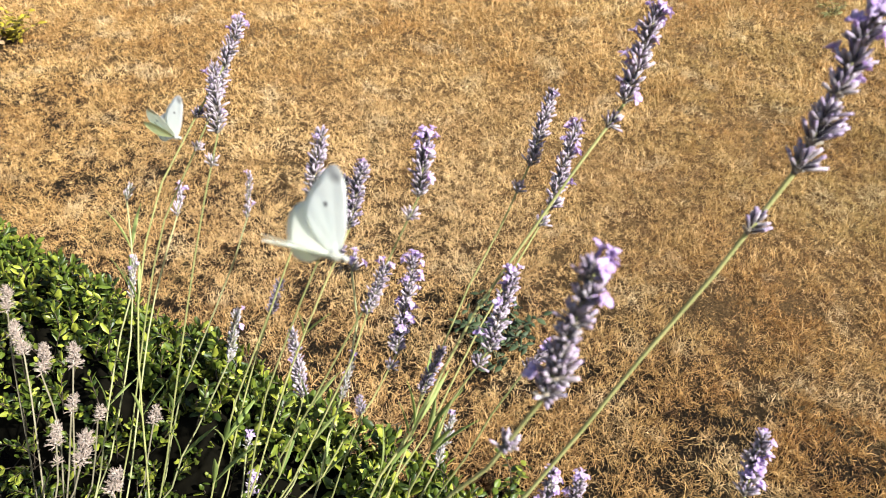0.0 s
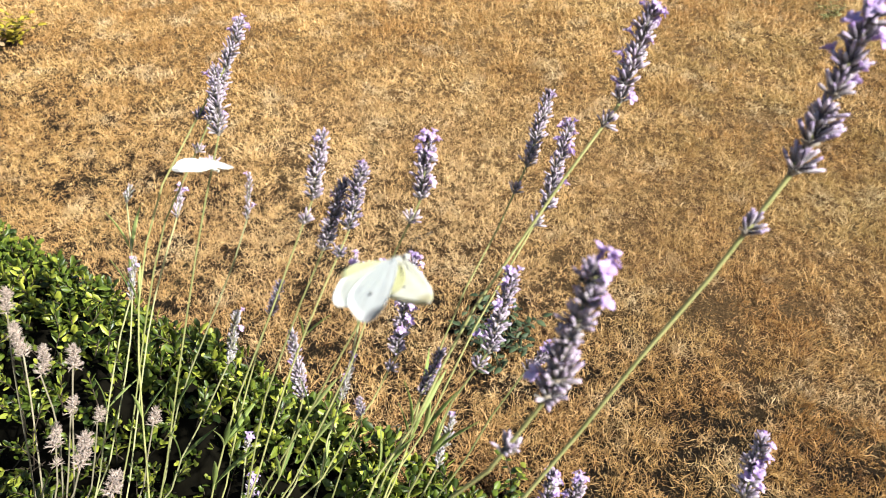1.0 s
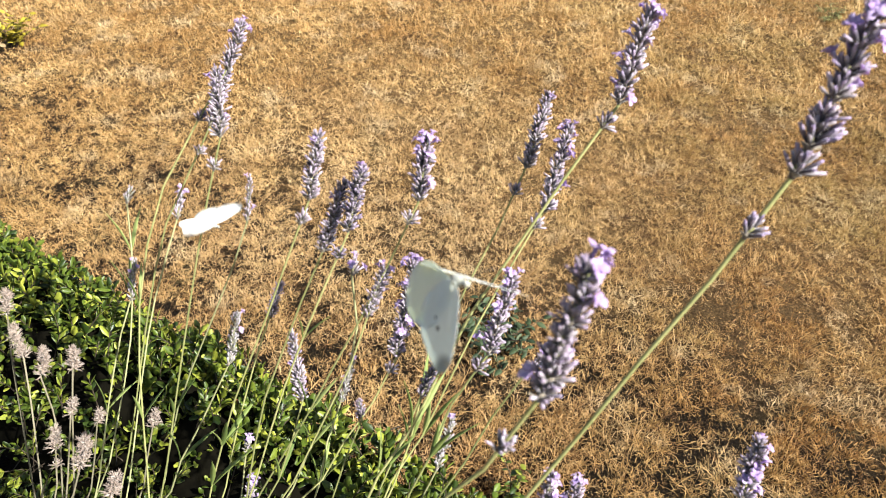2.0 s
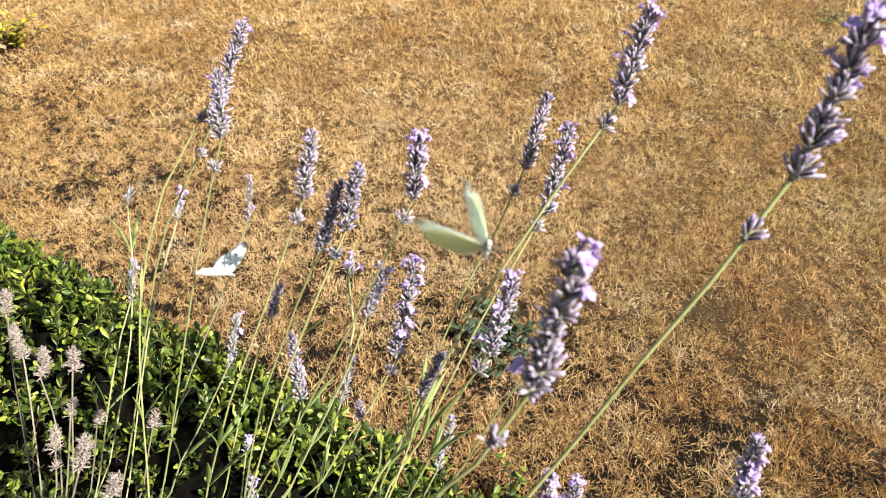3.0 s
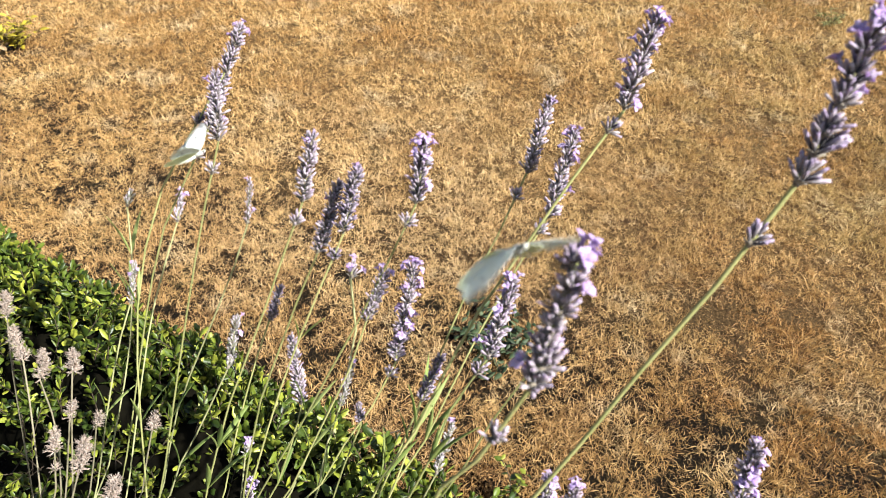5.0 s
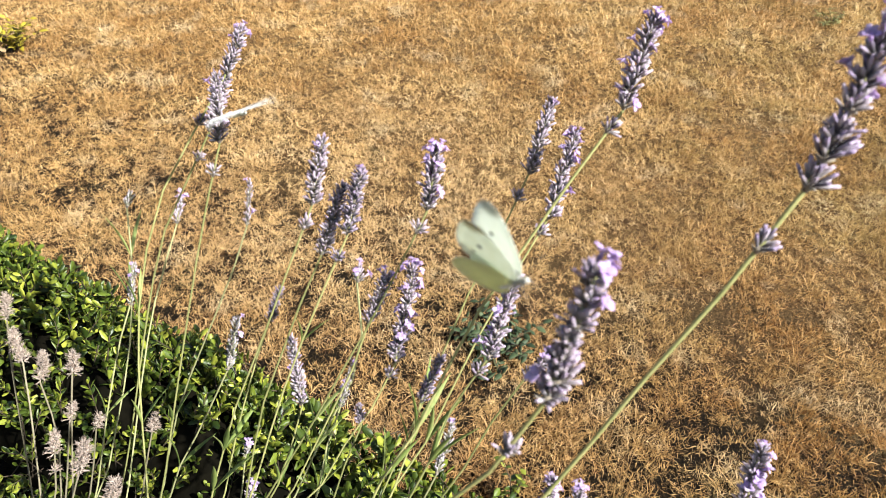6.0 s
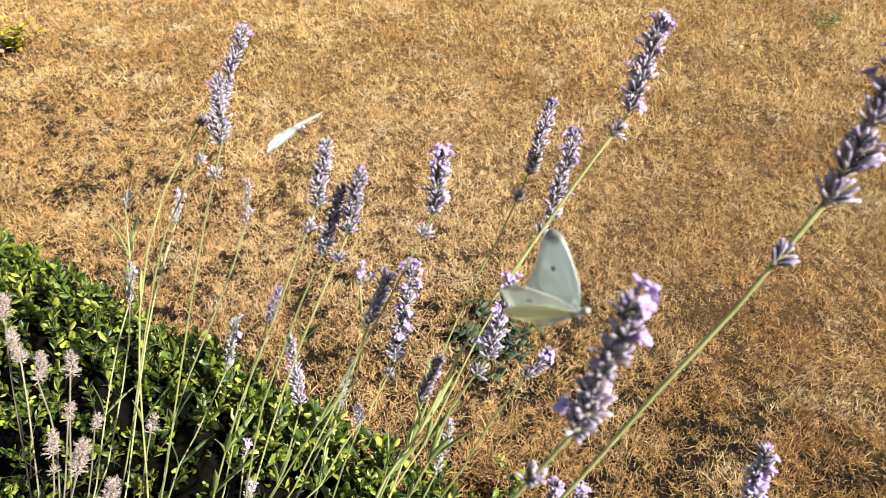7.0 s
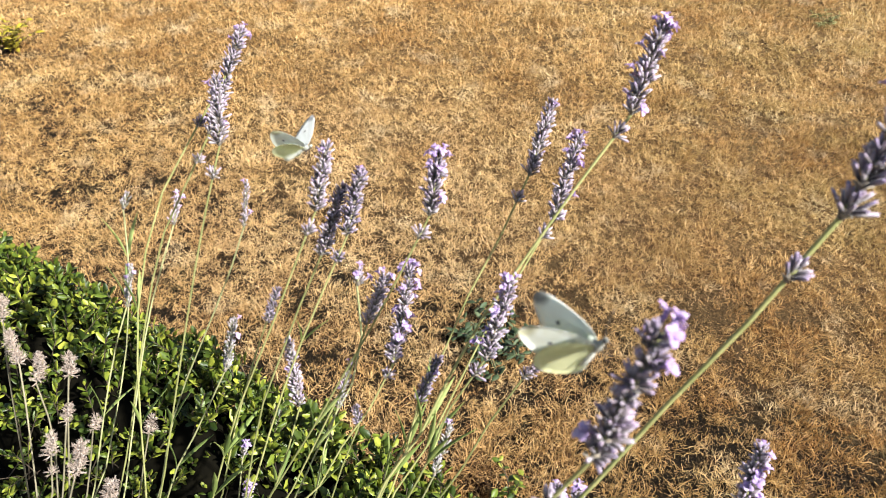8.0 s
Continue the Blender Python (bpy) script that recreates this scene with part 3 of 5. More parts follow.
def lavender_stalk(key, foot, way, head, tip, kind="fresh", girth=1.0, lower=(), leaves=(), stem=0.00092, crown=0.5, pitch=0.0065, label="", lower_kind=""):
    """A flower stalk: a square stem from the foot through the points of its way, a spike of whorls from head to tip,
    single whorls at the given lengths below the head, and paired leaves at shares of the stem's height."""
    rnd = random.Random(key)
    foot, head, tip = Vector(foot), Vector(head), Vector(tip)
    words = {"fresh": "grey-violet lavender flower stalk on a slender green stem", "bloom": "lavender flower stalk with open violet florets on a green stem",
             "ripe": "lavender flower stalk with dusky calyces and open violet florets", "dusky": "dark-toned violet lavender flower stalk on a green stem", "faded": "faded pale green lavender flower stalk",
             "young": "thin young lavender spike on a pale slender stem", "dry": "dried beige lavender head gone to fluff on a pale stem"}[kind]
    root = tagged(new("lavender_stalk"), label or words, "flower", "lavender flower stalks")
    root.location = foot
    local = [Vector((0, 0, 0))] + [Vector(w) - foot for w in way] + [head - foot]
    top = tip - foot
    line = spline(local, 18)
    up = (top - local[-1])
    n_line = line + [local[-1] + up * 0.45, local[-1] + up * 0.9]
    radii = [stem * (1.12 - 0.30 * i / 18) for i in range(19)] + [stem * 0.7, stem * 0.4]
    child("stem", mesh_of("stem", *tube_data(n_line, radii, 8, square=0.10), [STEM_DRY if kind == "dry" else STEM_PALE if kind in ("young", "faded") else STEM]), root)
    length = up.length
    spots, s = [], 0.002
    while s < length - 0.0052 * girth:
        u = s / length
        spots.append((s, girth * (1.0 - 0.30 * u ** 1.5) * rnd.uniform(0.9, 1.1), u))
        s += pitch * (1 - 0.22 * u) * girth * rnd.uniform(0.85, 1.15)
    for s, size, u in spots:
        size *= 1.12
        at = local[-1] + up * (s / length) + Vector((rnd.gauss(0, 0.0005), rnd.gauss(0, 0.0005), 0))
        m = Matrix.Translation(at) @ frame_of(up + Vector((rnd.gauss(0, 0.08), rnd.gauss(0, 0.08), 0)) * length).to_4x4() @ pose(0, 0, 0, 0, 0, rnd.uniform(0, 360)) @ Matrix.Diagonal((size, size, size, 1))
        whorl(kind, root, m, rnd, 6.0 if s == spots[-1][0] else 1.6 if u > 1 - crown else 0.5, pitch / 0.0065, 0.45 if u > 0.72 else 0.12)
    for drop in lower:
        dist, i = 0.0, len(line) - 1
        while i > 1 and dist + (line[i] - line[i - 1]).length < drop:
            dist += (line[i] - line[i - 1]).length
            i -= 1
        d = (line[i] - line[i - 1]).normalized()
        size = girth * 0.95
        whorl(lower_kind or kind, root, Matrix.Translation(line[i] - d * (drop - dist)) @ frame_of(d).to_4x4() @ Matrix.Diagonal((size, size, size, 1)), rnd, 0.0)
    for share, size in leaves:
        i = int(share * 18)
        d = line[i + 1] - line[i]
        for half in (0, 180):
            m = Matrix.Translation(line[i]) @ frame_of(d).to_4x4() @ pose(0, 0, 0, 0, 0, half + rnd.uniform(-60, 60)) @ pose(0, stem * 0.8, 0, rnd.gauss(68, 8), 0, 0) @ Matrix.Diagonal((size, size, size, 1))
            child("leaf", LEAF_LONG, root, m)
    STALKS[key] = (root, foot, tip)
    return root



def lavender_bush():
    """The leafy mound the stalks grow from: woody limbs from one root and many narrow leaves."""
    rnd = random.Random(21)
    root = tagged(new("lavender_bush"), "grey-green lavender bush with narrow leaves, in front of the hedge", "bush")
    root.location = (-0.20, 0.09, 0.0)
    poses = []
    for i in range(64):
        a, r = rnd.uniform(0, 2 * math.pi), rnd.uniform(0.02, 1.0) ** 0.6
        out = Vector((math.cos(a) * r * 0.30, math.sin(a) * r * 0.17, 0))
        line = spline([Vector((0, 0, -0.01)) + out * 0.15, out * 0.7 + Vector((0, 0, 0.16)), out * 1.02 + Vector((0, 0, rnd.uniform(0.34, 0.49) * (1.05 - 0.35 * r * r)))], 10)
        child("limb", mesh_of("limb", *tube_data(line, [0.005 - 0.0004 * k for k in range(11)], 6), [BARK]), root)
        for k in range(3, 11):
            for _ in range(7):
                at = line[k] + Vector((rnd.gauss(0, 0.016), rnd.gauss(0, 0.012), rnd.gauss(0, 0.012)))
                poses.append(np.array(Matrix.Translation(at) @ pose(0, 0, 0, rnd.gauss(50, 22), 0, rnd.uniform(0, 360)) @ Matrix.Diagonal((*[rnd.uniform(0.6, 1.0)] * 3, 1))))
    tagged(child("foliage", scatter("foliage", leaf_data(0.045, 0.0042, 0.5, 0.12, 0.0004, 2, 1.0), np.array(poses), LAV_LEAF), root), kind="stuff")


# unseen mound implied by the stalks, made larger to shade the hedge side
lavender_bush()
lavender_stalk("tall_a", (-0.311, 0.125, 0.000), ((-0.271, 0.309, 0.441), (-0.245, 0.359, 0.562), (-0.202, 0.426, 0.724), (-0.178, 0.458, 0.802),),
               (-0.172, 0.465, 0.819), (-0.170, 0.486, 0.870), kind="fresh", girth=0.95, leaves=((0.73, 0.8),), lower=(0.0257,))
# dusky lower whorl: the next spike's shadow on it is put into its colour
lavender_stalk("tall_b", (-0.294, 0.102, 0.000), ((-0.275, 0.309, 0.440), (-0.271, 0.343, 0.513), (-0.262, 0.414, 0.663), (-0.235, 0.459, 0.759), (-0.193, 0.487, 0.824),),
               (-0.169, 0.502, 0.857), (-0.152, 0.518, 0.892), kind="bloom", girth=0.85, crown=0.25, lower_kind="dusky", leaves=((0.79, 0.8), (0.68, 0.8),), lower=(0.0448,))
lavender_stalk("tall_c", (-0.352, 0.207, 0.000), ((-0.343, 0.344, 0.367), (-0.302, 0.405, 0.531), (-0.250, 0.471, 0.706), (-0.208, 0.497, 0.780),),
               (-0.193, 0.505, 0.806), (-0.173, 0.521, 0.850), kind="fresh", girth=0.85, crown=0.2, lower=(0.0265,))
lavender_stalk("thin_d", (-0.357, 0.212, 0.000), ((-0.339, 0.364, 0.323), (-0.305, 0.403, 0.409), (-0.277, 0.447, 0.504), (-0.233, 0.488, 0.593), (-0.208, 0.510, 0.642),),
               (-0.189, 0.530, 0.687), (-0.183, 0.550, 0.728), kind="young", girth=0.75, stem=0.0010)
lavender_stalk("thin_e", (-0.354, 0.207, 0.000), ((-0.366, 0.365, 0.320), (-0.345, 0.407, 0.403), (-0.301, 0.494, 0.579), (-0.268, 0.537, 0.666),),
               (-0.262, 0.543, 0.680), (-0.256, 0.555, 0.704), kind="young", girth=0.85, stem=0.0010)
lavender_stalk("bud_f", (-0.351, 0.149, 0.000), ((-0.376, 0.346, 0.361), (-0.341, 0.409, 0.477), (-0.310, 0.468, 0.585), (-0.300, 0.517, 0.674),),
               (-0.301, 0.534, 0.705), (-0.298, 0.540, 0.717), kind="faded", girth=0.9, leaves=((0.96, 1.0), (0.93, 0.9),))
lavender_stalk("pale_g", (-0.358, 0.180, 0.000), ((-0.369, 0.337, 0.380), (-0.346, 0.372, 0.463), (-0.314, 0.419, 0.576), (-0.288, 0.451, 0.651),),
               (-0.284, 0.452, 0.656), (-0.275, 0.468, 0.693), kind="faded", girth=0.65, leaves=((0.87, 0.8),))
lavender_stalk("mid_h", (-0.320, 0.185, 0.000), ((-0.233, 0.306, 0.448), (-0.182, 0.351, 0.621), (-0.147, 0.372, 0.702), (-0.112, 0.393, 0.785),),
               (-0.101, 0.399, 0.810), (-0.090, 0.412, 0.860), kind="fresh", girth=0.98, crown=0.35, leaves=((0.74, 1.1), (0.72, 1.2), (0.76, 0.8),), lower=(0.0189,))
# dusky kind here paints the shadow that a neighbouring stalk casts on this spike
lavender_stalk("dark_i", (-0.309, 0.175, 0.000), ((-0.197, 0.296, 0.469), (-0.166, 0.317, 0.557), (-0.125, 0.346, 0.673), (-0.081, 0.370, 0.774),),
               (-0.069, 0.376, 0.799), (-0.057, 0.388, 0.847), kind="dusky", girth=0.92, leaves=((0.90, 0.6),), lower=(0.0213,))
lavender_stalk("mid_i", (-0.259, 0.144, 0.000), ((-0.185, 0.292, 0.476), (-0.149, 0.343, 0.639), (-0.121, 0.363, 0.708), (-0.096, 0.380, 0.768),),
               (-0.091, 0.382, 0.775), (-0.072, 0.398, 0.827), kind="fresh", girth=0.92, crown=0.1)
lavender_stalk("mid_j", (-0.315, 0.149, 0.000), ((-0.193, 0.293, 0.475), (-0.116, 0.338, 0.636), (-0.060, 0.366, 0.741), (-0.030, 0.383, 0.804),),
               (-0.023, 0.387, 0.818), (-0.016, 0.401, 0.862), kind="bloom", girth=0.98, crown=0.3, leaves=((0.79, 0.9),), lower=(0.0169,))
lavender_stalk("bud_l", (-0.305, 0.159, 0.000), ((-0.184, 0.312, 0.433), (-0.144, 0.340, 0.517), (-0.111, 0.364, 0.589), (-0.079, 0.385, 0.654), (-0.074, 0.402, 0.700),),
               (-0.077, 0.412, 0.726), (-0.073, 0.417, 0.742), kind="young", girth=0.9, stem=0.0010)
lavender_stalk("mid_m", (-0.310, 0.164, 0.000), ((-0.176, 0.296, 0.468), (-0.135, 0.319, 0.554), (-0.097, 0.339, 0.634), (-0.076, 0.350, 0.678), (-0.060, 0.360, 0.715),),
               (-0.058, 0.363, 0.726), (-0.041, 0.375, 0.769), kind="fresh", girth=0.85, crown=0.2, leaves=((0.87, 0.8),))
lavender_stalk("mid_n", (-0.290, 0.088, 0.000), ((-0.155, 0.288, 0.486), (-0.110, 0.315, 0.560), (-0.086, 0.332, 0.603), (-0.060, 0.345, 0.640), (-0.047, 0.353, 0.663),),
               (-0.037, 0.361, 0.682), (-0.021, 0.393, 0.760), kind="bloom", girth=0.85, crown=0.8, pitch=0.0088, leaves=((0.88, 0.8),), lower=(0.0128,))
lavender_stalk("pale_o", (-0.201, 0.034, 0.000), ((-0.127, 0.291, 0.479), (-0.110, 0.325, 0.543), (-0.105, 0.339, 0.569), (-0.091, 0.364, 0.615),),
               (-0.087, 0.366, 0.620), (-0.074, 0.386, 0.658), kind="faded", girth=0.6, leaves=((0.91, 0.9),))
lavender_stalk("mid_p", (-0.161, 0.014, 0.000), ((-0.041, 0.251, 0.567), (-0.019, 0.277, 0.629), (-0.007, 0.292, 0.666), (0.004, 0.303, 0.693), (0.013, 0.311, 0.715),),
               (0.030, 0.318, 0.735), (0.048, 0.340, 0.790), kind="bloom", girth=1.0, crown=0.35, leaves=((0.91, 1.0), (0.94, 0.8),), lower=(0.0126,))
lavender_stalk("low_q", (-0.181, 0.062, 0.000), ((-0.066, 0.273, 0.517), (-0.043, 0.301, 0.585), (-0.028, 0.317, 0.626), (-0.020, 0.328, 0.653),),
               (-0.017, 0.334, 0.668), (0.000, 0.349, 0.707), kind="dusky", girth=0.8, leaves=((0.96, 0.9),))
lavender_stalk("far_r", (-0.205, 0.075, 0.000), ((-0.089, 0.290, 0.481), (-0.058, 0.320, 0.551), (-0.018, 0.359, 0.642), (0.015, 0.394, 0.722), (0.054, 0.424, 0.795),),
               (0.060, 0.432, 0.813), (0.076, 0.455, 0.865), kind="fresh", girth=0.92, crown=0.4, leaves=((0.78, 0.9),), lower=(0.0208,))
lavender_stalk("far_s", (-0.193, 0.050, 0.000), ((-0.070, 0.276, 0.511), (-0.014, 0.328, 0.633), (0.031, 0.367, 0.727), (0.063, 0.389, 0.781),),
               (0.072, 0.396, 0.799), (0.089, 0.421, 0.855), kind="bloom", girth=0.92, crown=0.3, pitch=0.0082, leaves=((0.82, 1.0),), lower=(0.0127,))
lavender_stalk("tall_t", (-0.225, 0.111, 0.000), ((-0.082, 0.277, 0.526), (-0.017, 0.318, 0.667), (0.013, 0.338, 0.738), (0.055, 0.357, 0.809), (0.095, 0.374, 0.875),),
               (0.108, 0.379, 0.894), (0.123, 0.397, 0.951), kind="bloom", girth=0.98, crown=0.15, stem=0.00125, pitch=0.0092, leaves=((0.73, 1.1), (0.70, 1.0),), lower=(0.0157,))
lavender_stalk("near_u", (-0.207, 0.125, 0.000), ((-0.022, 0.173, 0.736), (0.004, 0.174, 0.805), (0.017, 0.176, 0.839), (0.025, 0.176, 0.859),),
               (0.033, 0.176, 0.879), (0.047, 0.182, 0.951), kind="fresh", girth=1.02, crown=0.22, stem=0.0012, pitch=0.0102, lower=(0.0360,))
lavender_stalk("right_v", (-0.159, 0.042, 0.000), ((0.018, 0.202, 0.670), (0.051, 0.214, 0.735), (0.099, 0.231, 0.830), (0.138, 0.243, 0.902),),
               (0.150, 0.249, 0.929), (0.168, 0.265, 0.996), kind="ripe", girth=1.14, crown=0.9, stem=0.0014, pitch=0.0100, lower=(0.0315,))
lavender_stalk("low_w", (-0.096, 0.022, 0.000), ((0.173, 0.206, 0.622), (0.182, 0.226, 0.681),),
               (0.185, 0.232, 0.698), (0.189, 0.248, 0.742), kind="bloom", girth=0.98, crown=0.8, pitch=0.0085)
lavender_stalk("low_x", (-0.101, 0.062, 0.000), ((0.044, 0.214, 0.576), (0.058, 0.233, 0.646),),
               (0.063, 0.239, 0.664), (0.070, 0.249, 0.702), kind="bloom", girth=0.78, crown=0.8)
lavender_stalk("low_y", (-0.101, 0.066, 0.000), ((0.064, 0.215, 0.564), (0.078, 0.234, 0.635),),
               (0.084, 0.241, 0.656), (0.088, 0.252, 0.690), kind="bloom", girth=0.78, crown=0.8)
lavender_stalk("low_z", (-0.159, 0.050, 0.000), ((-0.036, 0.272, 0.519), (-0.013, 0.300, 0.586),),
               (-0.005, 0.310, 0.608), (0.007, 0.328, 0.651), kind="faded", girth=0.85)
lavender_stalk("back_a", (-0.324, 0.207, 0.000), ((-0.251, 0.343, 0.368), (-0.221, 0.375, 0.457), (-0.199, 0.403, 0.534), (-0.168, 0.434, 0.621),),
               (-0.158, 0.442, 0.644), (-0.145, 0.454, 0.677), kind="dusky", girth=0.75, stem=0.0010)
lavender_stalk("pale_b", (-0.359, 0.185, 0.000), ((-0.303, 0.323, 0.410), (-0.258, 0.351, 0.499), (-0.243, 0.363, 0.535), (-0.219, 0.374, 0.575),),
               (-0.185, 0.393, 0.637), (-0.171, 0.409, 0.686), kind="faded", girth=0.8, leaves=((0.86, 1.0),))
lavender_stalk("mid_c", (-0.257, 0.092, 0.000), ((-0.171, 0.287, 0.487), (-0.143, 0.316, 0.560), (-0.134, 0.326, 0.587), (-0.117, 0.342, 0.628),),
               (-0.113, 0.349, 0.645), (-0.118, 0.372, 0.703), kind="fresh", girth=0.88, crown=0.7, leaves=((0.91, 0.9),))
lavender_stalk("back_d", (-0.181, 0.050, 0.000), ((-0.034, 0.267, 0.531), (0.003, 0.292, 0.599), (0.024, 0.309, 0.644), (0.049, 0.325, 0.686),),
               (0.060, 0.330, 0.701), (0.079, 0.336, 0.723), kind="bloom", girth=0.75, crown=0.8)
lavender_stalk("bud_e", (-0.217, 0.054, 0.000), ((-0.119, 0.283, 0.496), (-0.092, 0.313, 0.564), (-0.076, 0.333, 0.609),),
               (-0.066, 0.342, 0.629), (-0.068, 0.350, 0.646), kind="dusky", girth=0.55, stem=0.0009)
lavender_stalk("bud_g", (-0.257, 0.169, 0.000), ((-0.196, 0.308, 0.442), (-0.181, 0.335, 0.527), (-0.176, 0.343, 0.553),),
               (-0.172, 0.349, 0.573), (-0.167, 0.353, 0.588), kind="faded", girth=0.65, stem=0.0009)
lavender_stalk("bud_h", (-0.251, 0.102, 0.000), ((-0.196, 0.283, 0.442), (-0.177, 0.314, 0.518),),
               (-0.171, 0.323, 0.540), (-0.164, 0.331, 0.562), kind="bloom", girth=0.6, stem=0.0009)
lavender_stalk("dry_a", (-0.355, 0.180, 0.000), ((-0.399, 0.327, 0.402), (-0.394, 0.359, 0.485), (-0.390, 0.387, 0.557), (-0.386, 0.412, 0.623),),
               (-0.381, 0.428, 0.664), (-0.378, 0.436, 0.687), kind="dry", girth=0.62)
lavender_stalk("dry_b", (-0.351, 0.169, 0.000), ((-0.378, 0.315, 0.428), (-0.370, 0.344, 0.511), (-0.360, 0.377, 0.604),),
               (-0.357, 0.392, 0.646), (-0.359, 0.402, 0.677), kind="dry", girth=0.67)
lavender_stalk("dry_c", (-0.363, 0.229, 0.000), ((-0.380, 0.332, 0.391), (-0.367, 0.359, 0.485), (-0.354, 0.378, 0.552), (-0.353, 0.388, 0.589),),
               (-0.355, 0.396, 0.618), (-0.344, 0.404, 0.648), kind="dry", girth=0.67)
lavender_stalk("dry_d", (-0.368, 0.224, 0.000), ((-0.375, 0.331, 0.394), (-0.355, 0.358, 0.487), (-0.333, 0.387, 0.590),),
               (-0.325, 0.397, 0.624), (-0.319, 0.404, 0.648), kind="dry", girth=0.67)
lavender_stalk("dry_e", (-0.338, 0.120, 0.000), ((-0.346, 0.295, 0.471), (-0.335, 0.323, 0.546), (-0.331, 0.332, 0.569),),
               (-0.328, 0.340, 0.590), (-0.323, 0.349, 0.614), kind="dry", girth=0.62, lower=(0.0162,))
lavender_stalk("dry_f", (-0.385, 0.201, 0.000), ((-0.364, 0.299, 0.443), (-0.325, 0.320, 0.536), (-0.316, 0.325, 0.561),),
               (-0.307, 0.330, 0.580), (-0.293, 0.338, 0.616), kind="dry", girth=0.73)
lavender_stalk("dry_g", (-0.358, 0.212, 0.000), ((-0.315, 0.289, 0.440), (-0.285, 0.307, 0.540),),
               (-0.278, 0.312, 0.564), (-0.268, 0.316, 0.590), kind="dry", girth=0.73)
lavender_stalk("dry_h", (-0.340, 0.169, 0.000), ((-0.309, 0.320, 0.417), (-0.283, 0.350, 0.501), (-0.269, 0.367, 0.550),),
               (-0.262, 0.375, 0.572), (-0.255, 0.382, 0.591), kind="dry", girth=0.60)
lavender_stalk("dry_i", (-0.343, 0.134, 0.000), ((-0.351, 0.318, 0.422), (-0.333, 0.351, 0.498), (-0.321, 0.371, 0.544),),
               (-0.316, 0.382, 0.568), (-0.310, 0.388, 0.582), kind="dry", girth=0.56)
lavender_stalk("dry_j", (-0.369, 0.201, 0.000), ((-0.380, 0.326, 0.405), (-0.358, 0.354, 0.493), (-0.342, 0.375, 0.557),),
               (-0.336, 0.382, 0.580), (-0.330, 0.388, 0.598), kind="dry", girth=0.60)


# ---- small plants on the lawn ----
def little_plant(name, label, category, place, shoots, reach, rise, leaf, leaf_mat, bark, seed):
    """A low plant: thin branching stems from one root, each set with small leaves."""
    rnd = random.Random(seed)
    root = tagged(new(name), label, category)
    root.location = place
    blade = mesh_of("leaf", *leaf_data(*leaf), [leaf_mat])
    for i in range(shoots):
        a = 2 * math.pi * i / shoots + rnd.gauss(0, 0.3)
        r, h = reach * rnd.uniform(0.6, 1.1), rise * rnd.uniform(0.5, 1.1)
        pts = [Vector((0, 0, -0.004)), Vector((math.cos(a) * r * 0.35, math.sin(a) * r * 0.35, h * 0.65)), Vector((math.cos(a + 0.3) * r, math.sin(a + 0.3) * r, h))]
        line = spline(pts, 8)
        stem = child("stem", mesh_of("stem", *tube_data(line, [0.0018 - 0.00015 * k for k in range(9)], 5), [bark]), root)
        for k in range(2, 9):
            for half in (0, 180):
                if rnd.random() < 0.85:
                    child("leaf", blade, stem, Matrix.Translation(line[k]) @ pose(0, 0, 0, rnd.gauss(15, 18), rnd.gauss(0, 20), math.degrees(a) + half + rnd.gauss(0, 40)) @ Matrix.Diagonal((*[rnd.uniform(0.6, 1.2)] * 3, 1)))
    return root


little_plant("weed", "low dark-green weed sprawling on the dry lawn", "weed", (0.110, 0.985, 0.0), 18, 0.100, 0.05, (0.022, 0.011, 0.25, 0.2, 0.0004, 3, 0.7), WEED_LEAF, BARK, 3)
little_plant("seedling", "small yellowing shrub seedling standing in dry grass", "shrub", (-1.585, 2.47, 0.0), 18, 0.085, 0.11, (0.030, 0.014, 0.25, 0.15, 0.0004, 3, 0.5), YELLOW_LEAF, BARK, 5)
little_plant("box_sprig", "young boxwood sprig with bright green leaves", "shrub", (0.115, 0.63, 0.0), 4, 0.035, 0.09, (0.017, 0.011, 0.3, 0.1, 0.0003, 3, 0.2), BOX_LEAF_SINGLE, BARK, 8)
little_plant("green_tuft", "small green weed tuft still alive in dry lawn", "weed", (1.55, 2.72, 0.0), 7, 0.06, 0.04, (0.03, 0.006, 0.25, 0.2, 0.0004, 3, 1.0), DRYING_LEAF, BARK, 13)


def fallen_leaf(place, turn):
    me = mesh_of("fallen_leaf", *leaf_data(0.045, 0.026, 0.45, -0.15, 0.0005, 6, 0.6), [DEAD_LEAF])
    ob = tagged(new("fallen_leaf", me), "curled pale brown fallen leaf on the grass", "leaf")
    ob.matrix_world = pose(*place, 8, 5, turn)


DEAD_LEAF = leaf_material("dead_leaf", (0.30, 0.20, 0.10), (0.48, 0.36, 0.21), (0.62, 0.50, 0.33), 0.7, 0.15, True)
fallen_leaf((-1.60, 2.42, 0.022), 70)


